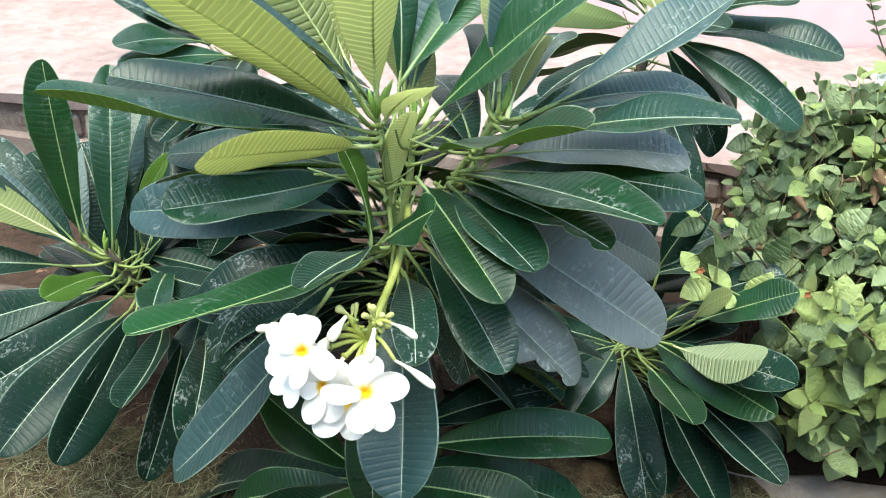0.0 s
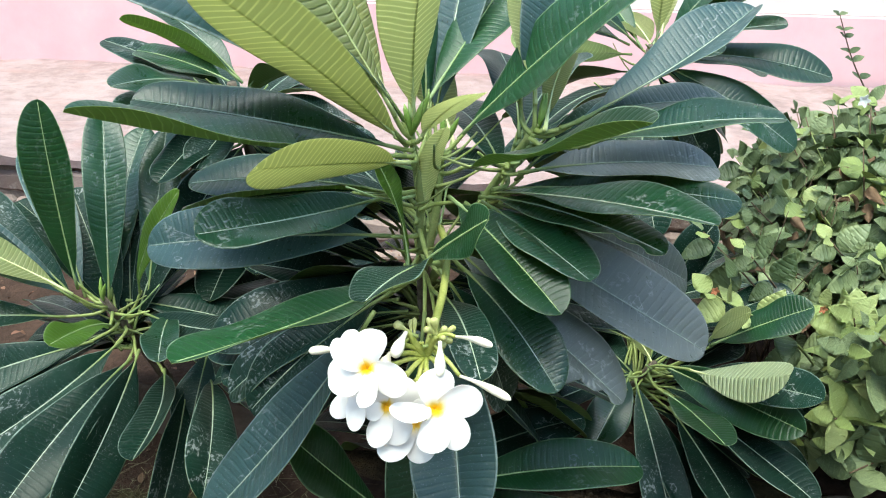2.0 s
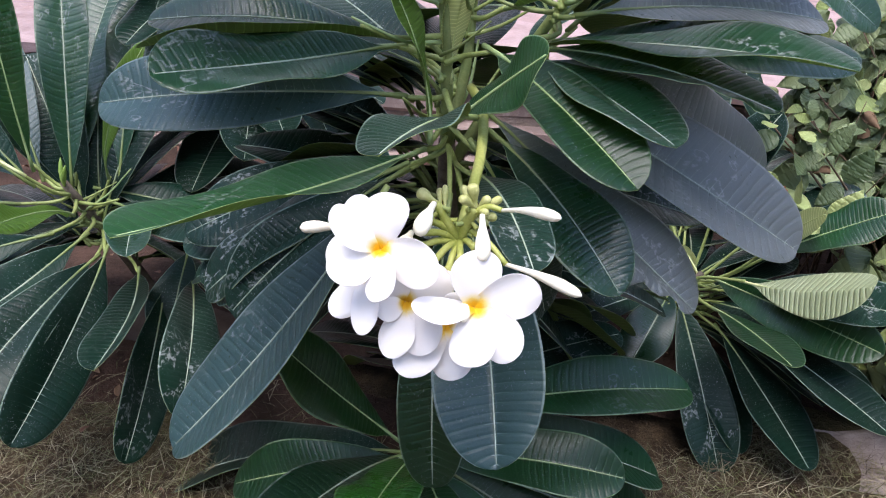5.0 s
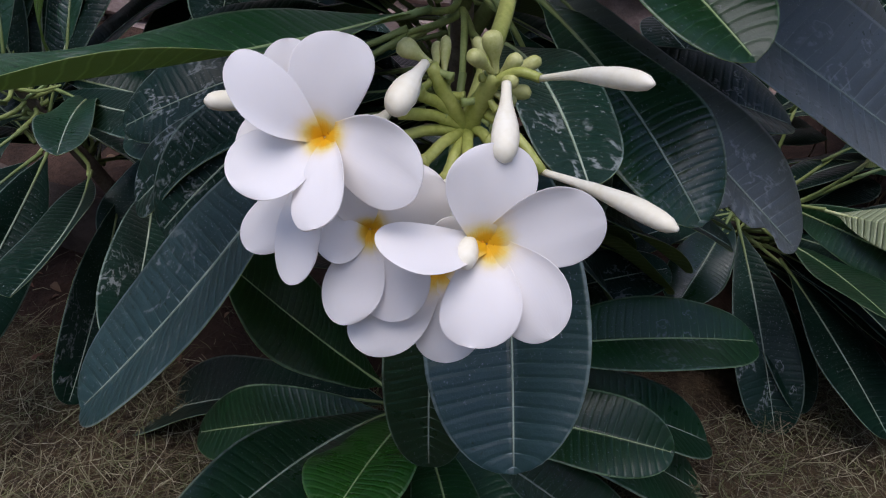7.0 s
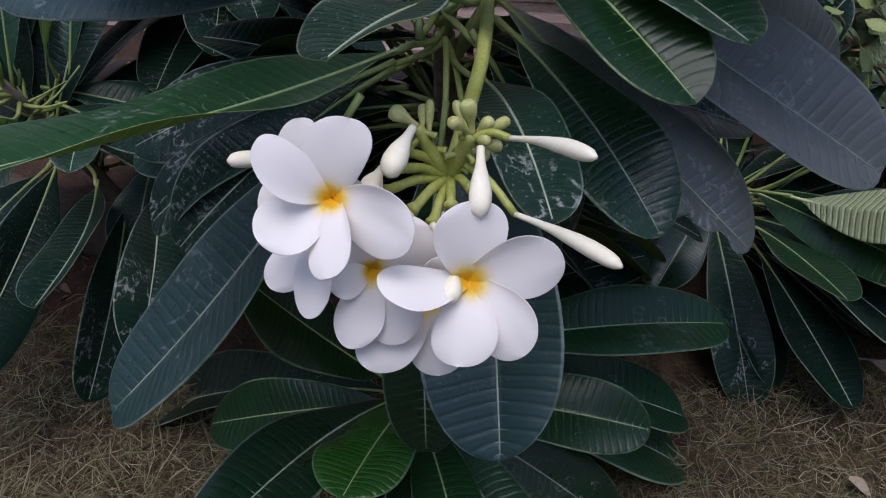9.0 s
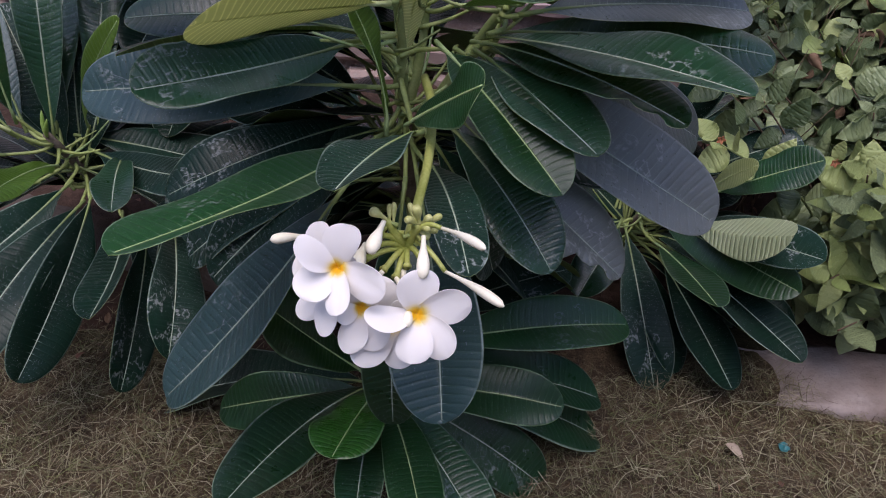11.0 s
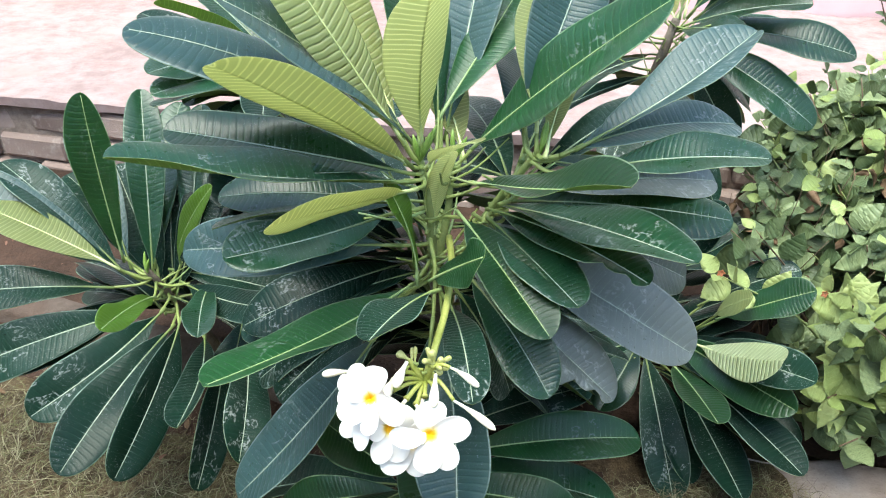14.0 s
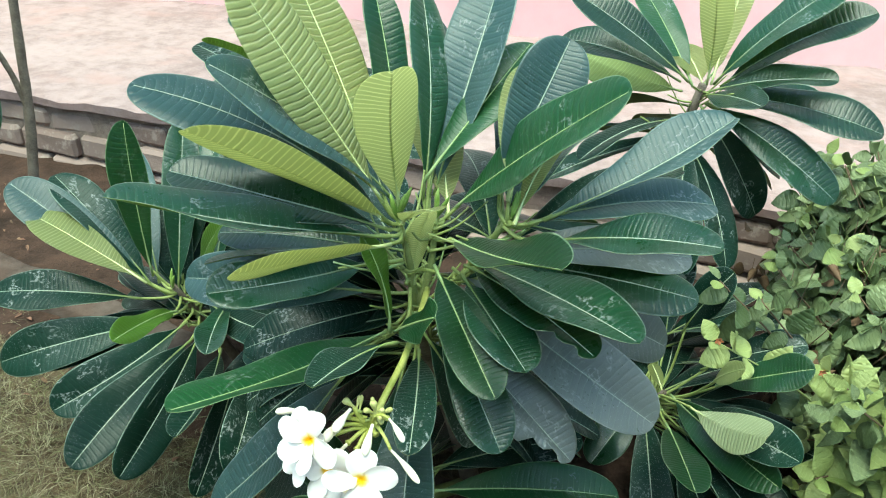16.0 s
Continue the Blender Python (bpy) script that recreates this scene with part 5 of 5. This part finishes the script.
for k in range(40):
    foot = Vector((rng.uniform(0.50, 0.85), rng.uniform(1.2, 1.45), 0.05))
    end = foot + Vector((rng.uniform(-0.12, 0.06), rng.uniform(-0.12, 0.04), rng.uniform(0.26, 0.42)))
    mesh_object("twig", *tube_data(smooth_line([foot, foot.lerp(end, 0.5) + Vector((rng.uniform(-0.03, 0.03), 0.02, 0)), end], 4), [0.0022 - 0.0002 * j for j in range(9)], 5), TWIG, hedge)
for k in range(90):
    p = Vector((rng.uniform(0.45, 0.9), rng.uniform(1.12, 1.42), 0))
    p.z = hedge_top(p.x, p.y) * rng.uniform(0.6, 0.98)
    m = Matrix.Translation(p) @ Euler((rng.uniform(0, 3), rng.uniform(0, 3), rng.uniform(0, 6))).to_matrix().to_4x4() @ Matrix.Scale(rng.uniform(0.018, 0.038), 4)
    verts, faces = small_leaf(1.0, 0.6, 0.9, 0.5)
    mesh_object("dead_leaf", [m @ Vector(v) for v in verts], faces, DEAD_LEAF, hedge, "curled brown dead leaf" if k == 0 else "")

# ---- the sapling by the platform ----
sapling = tagged(new("sapling"), "thin grey-brown sapling before the brick platform", "sapling")
tube("trunk", [(-1.365, 1.76, 0.0), (-1.360, 1.77, 0.12), (-1.345, 1.80, 0.33), (-1.335, 1.82, 0.58), (-1.315, 1.84, 0.95), (-1.325, 1.85, 1.4)], [0.016, 0.0145, 0.0135, 0.012, 0.010, 0.006], BARK, sapling, sides=9, lumps=0.15)
tube("limb", [(-1.345, 1.80, 0.36), (-1.365, 1.80, 0.44), (-1.395, 1.79, 0.53), (-1.465, 1.77, 0.72)], [0.009, 0.008, 0.007, 0.004], BARK, sapling, lumps=0.15)
for base, turn, rise, length in (((-1.465, 1.77, 0.72), -60, -45, 0.30), ((-1.445, 1.77, 0.66), -50, -65, 0.36), ((-1.325, 1.83, 0.8), 30, 20, 0.2), ((-1.315, 1.84, 1.1), 150, 30, 0.2), ((-1.325, 1.85, 1.38), 60, 40, 0.2)):
    leaf(sapling, base, turn, rise, length, 0.065, 0, 0.05, 0)

# ---- grass, litter and fallen leaves ----
grass_rng = np.random.default_rng(5)
verts, faces = [], []
for k in range(150000):
    x, y = (grass_rng.uniform(-1.5, 1.4), grass_rng.uniform(0.25, 1.5)) if k < 120000 else (grass_rng.normal(0.0, 1.4), grass_rng.normal(0.1, 0.9))
    if k < 120000 and grass_rng.random() > min(1.0, (y - 0.25) / 0.25, (x + 1.5) / 0.4, (1.4 - x) / 0.3):
        continue
    if not (-3.8 < x < 3.8 and y > -3.0):
        continue
    if y > bed_edge(x) - (float(np.interp(x, [0.3, 0.4, 0.6, 0.8], [0.0, -0.05, 0.02, 0.045])) if x > 0.3 else 0.045) - 0.03 * noise.noise(Vector((x * 9, 0, 31))):
        continue
    bare = bed_edge(x) - float(np.interp(x, [-0.3, 0.25], [0.19, 0.05])) + 0.05 * noise.noise(Vector((x * 6, y * 2, 33)))
    if x < 0.25 and y > bare and grass_rng.random() < 0.88:
        continue
    green = noise.noise(Vector((x * 2.3, y * 2.3, 20))) > 0.05
    length = (0.012 + 0.062 * grass_rng.random() ** 2.0) * (1.2 if green else 1.0)
    turn, rise = grass_rng.uniform(0, 6.283), grass_rng.uniform(0.05, 0.75 if green else 0.45)
    wide = grass_rng.uniform(0.0002, 0.0006)
    bend = grass_rng.uniform(-1.3, 1.3)
    p = np.array([x, y, ground_height(x, y) + grass_rng.uniform(0.0, 0.014)])
    start = len(verts)
    for t, w in ((0.0, 1.0), (0.5, 0.8), (1.0, 0.15)):
        a = turn + bend * t
        q = p + length * t * np.array([math.cos(a) * math.cos(rise), math.sin(a) * math.cos(rise), math.sin(rise) * (1 - 0.45 * t)])
        off = wide * w * np.array([-math.sin(a), math.cos(a), 0.3])
        verts += [tuple(q - off), tuple(q + off)]
    faces += [(start, start + 1, start + 3, start + 2), (start + 2, start + 3, start + 5, start + 4)]
tagged(mesh_object("grass", verts, faces, GRASS), "dry straw-coloured lawn grass with green blades", "grass", kind="stuff")

verts, faces = [], []
for k in range(1100):
    x = grass_rng.uniform(-1.6, 1.3)
    y = grass_rng.uniform(0.7, 2.0)
    inside = y > bed_edge(x) + 0.1
    strip = x < 0.15 and bed_edge(x) - 0.2 < y < bed_edge(x) - 0.05
    if not strip and (abs(y - bed_edge(x)) < 0.1 or (not inside and grass_rng.random() < 0.85)):
        continue
    size = grass_rng.uniform(0.006, 0.022)
    m = Matrix.Translation((x, y, (0.045 if inside else 0.016))) @ Euler(tuple(grass_rng.uniform(-0.5, 0.5, 2)) + (grass_rng.uniform(0, 6.3),)).to_matrix().to_4x4() @ Matrix.Scale(size, 4)
    leaf_verts, leaf_faces = small_leaf(1.0, 0.5, 0.5, 0.3)
    start = len(verts)
    verts += [m @ Vector(v) for v in leaf_verts]
    faces += [tuple(start + i for i in face) for face in leaf_faces]
LITTER = island_material("leaf_litter", [(0.14, 0.075, 0.05), (0.22, 0.14, 0.085), (0.24, 0.12, 0.085), (0.10, 0.065, 0.045)], 0.8)
tagged(mesh_object("leaf_litter", verts, faces, LITTER), "reddish brown fallen leaf scraps on the soil", "leaf litter", kind="stuff")

SCRAP = plain_material("turquoise_plastic", (0.02, 0.12, 0.13), (0.05, 0.20, 0.21), 0.4, 80.0)
scrap_bm = bmesh.new()
bmesh.ops.create_grid(scrap_bm, x_segments=5, y_segments=4, size=0.008)
for v in scrap_bm.verts:
    v.co.z = 0.006 * noise.noise(v.co * 160) + 0.02
    v.co.xy *= 1 + 0.5 * noise.noise(v.co * 90)
bmesh.ops.solidify(scrap_bm, geom=scrap_bm.faces[:], thickness=0.0008)
data = bpy.data.meshes.new("plastic_scrap")
scrap_bm.to_mesh(data)
scrap_bm.free()
data.materials.append(SCRAP)
scrap = tagged(new("plastic_scrap", data), "crumpled turquoise plastic scrap on the dry grass", "litter")
scrap.location = (0.472, 0.782, 0.0)
PALE = plain_material("bleached_leaf", (0.26, 0.20, 0.15), (0.42, 0.34, 0.26), 0.8, 60.0)
verts, faces = small_leaf(0.032, 0.013, 0.7, 0.4)
pale = tagged(mesh_object("fallen_leaf", verts, faces, PALE), "bleached dry leaf lying on the grass", "leaf")
pale.matrix_world = pose(0.385, 0.785, 0.022, 8, 5, -40)

# ---- bricks of the platform's face, last ----
core = box_data(-3.8, 0.028, 0.0, 4.0, 1.4, 0.215, 0.004)
core.transform(Matrix.Translation(ledge_point(0, 0, 0)) @ Matrix.Rotation(LEDGE_TURN, 4, "Z"))
MORTAR = plain_material("crumbling_mortar", (0.20, 0.155, 0.135), (0.34, 0.27, 0.235), 0.95, 30.0, 0.15, 0.9, 0.01)
part("mortar_core", core, MORTAR, platform)
brick_rng = random.Random(3)
brick_meshes = []
for k in range(6):
    bm = box_data(-0.107, 0.0, -0.036, 0.107, 0.10, 0.036, 0.011, 0.011, brick_rng)
    data = bpy.data.meshes.new("brick")
    bm.to_mesh(data)
    bm.free()
    data.materials.append(BRICK)
    brick_meshes.append(data)
for course, (z, out) in enumerate(((0.172, 0.014), (0.092, -0.004), (0.012, -0.016))):
    x = -3.7 + 0.11 * (course % 2)
    while x < 3.85:
        ob = new("brick", brick_rng.choice(brick_meshes))
        ob.parent = platform
        ob.matrix_local = Matrix.Translation(ledge_point(x, out + brick_rng.uniform(-0.012, 0.016), z + brick_rng.uniform(-0.004, 0.003))) @ Euler((brick_rng.uniform(-0.04, 0.04), brick_rng.uniform(-0.02, 0.02), LEDGE_TURN + brick_rng.uniform(-0.05, 0.05))).to_matrix().to_4x4()
        x += 0.224
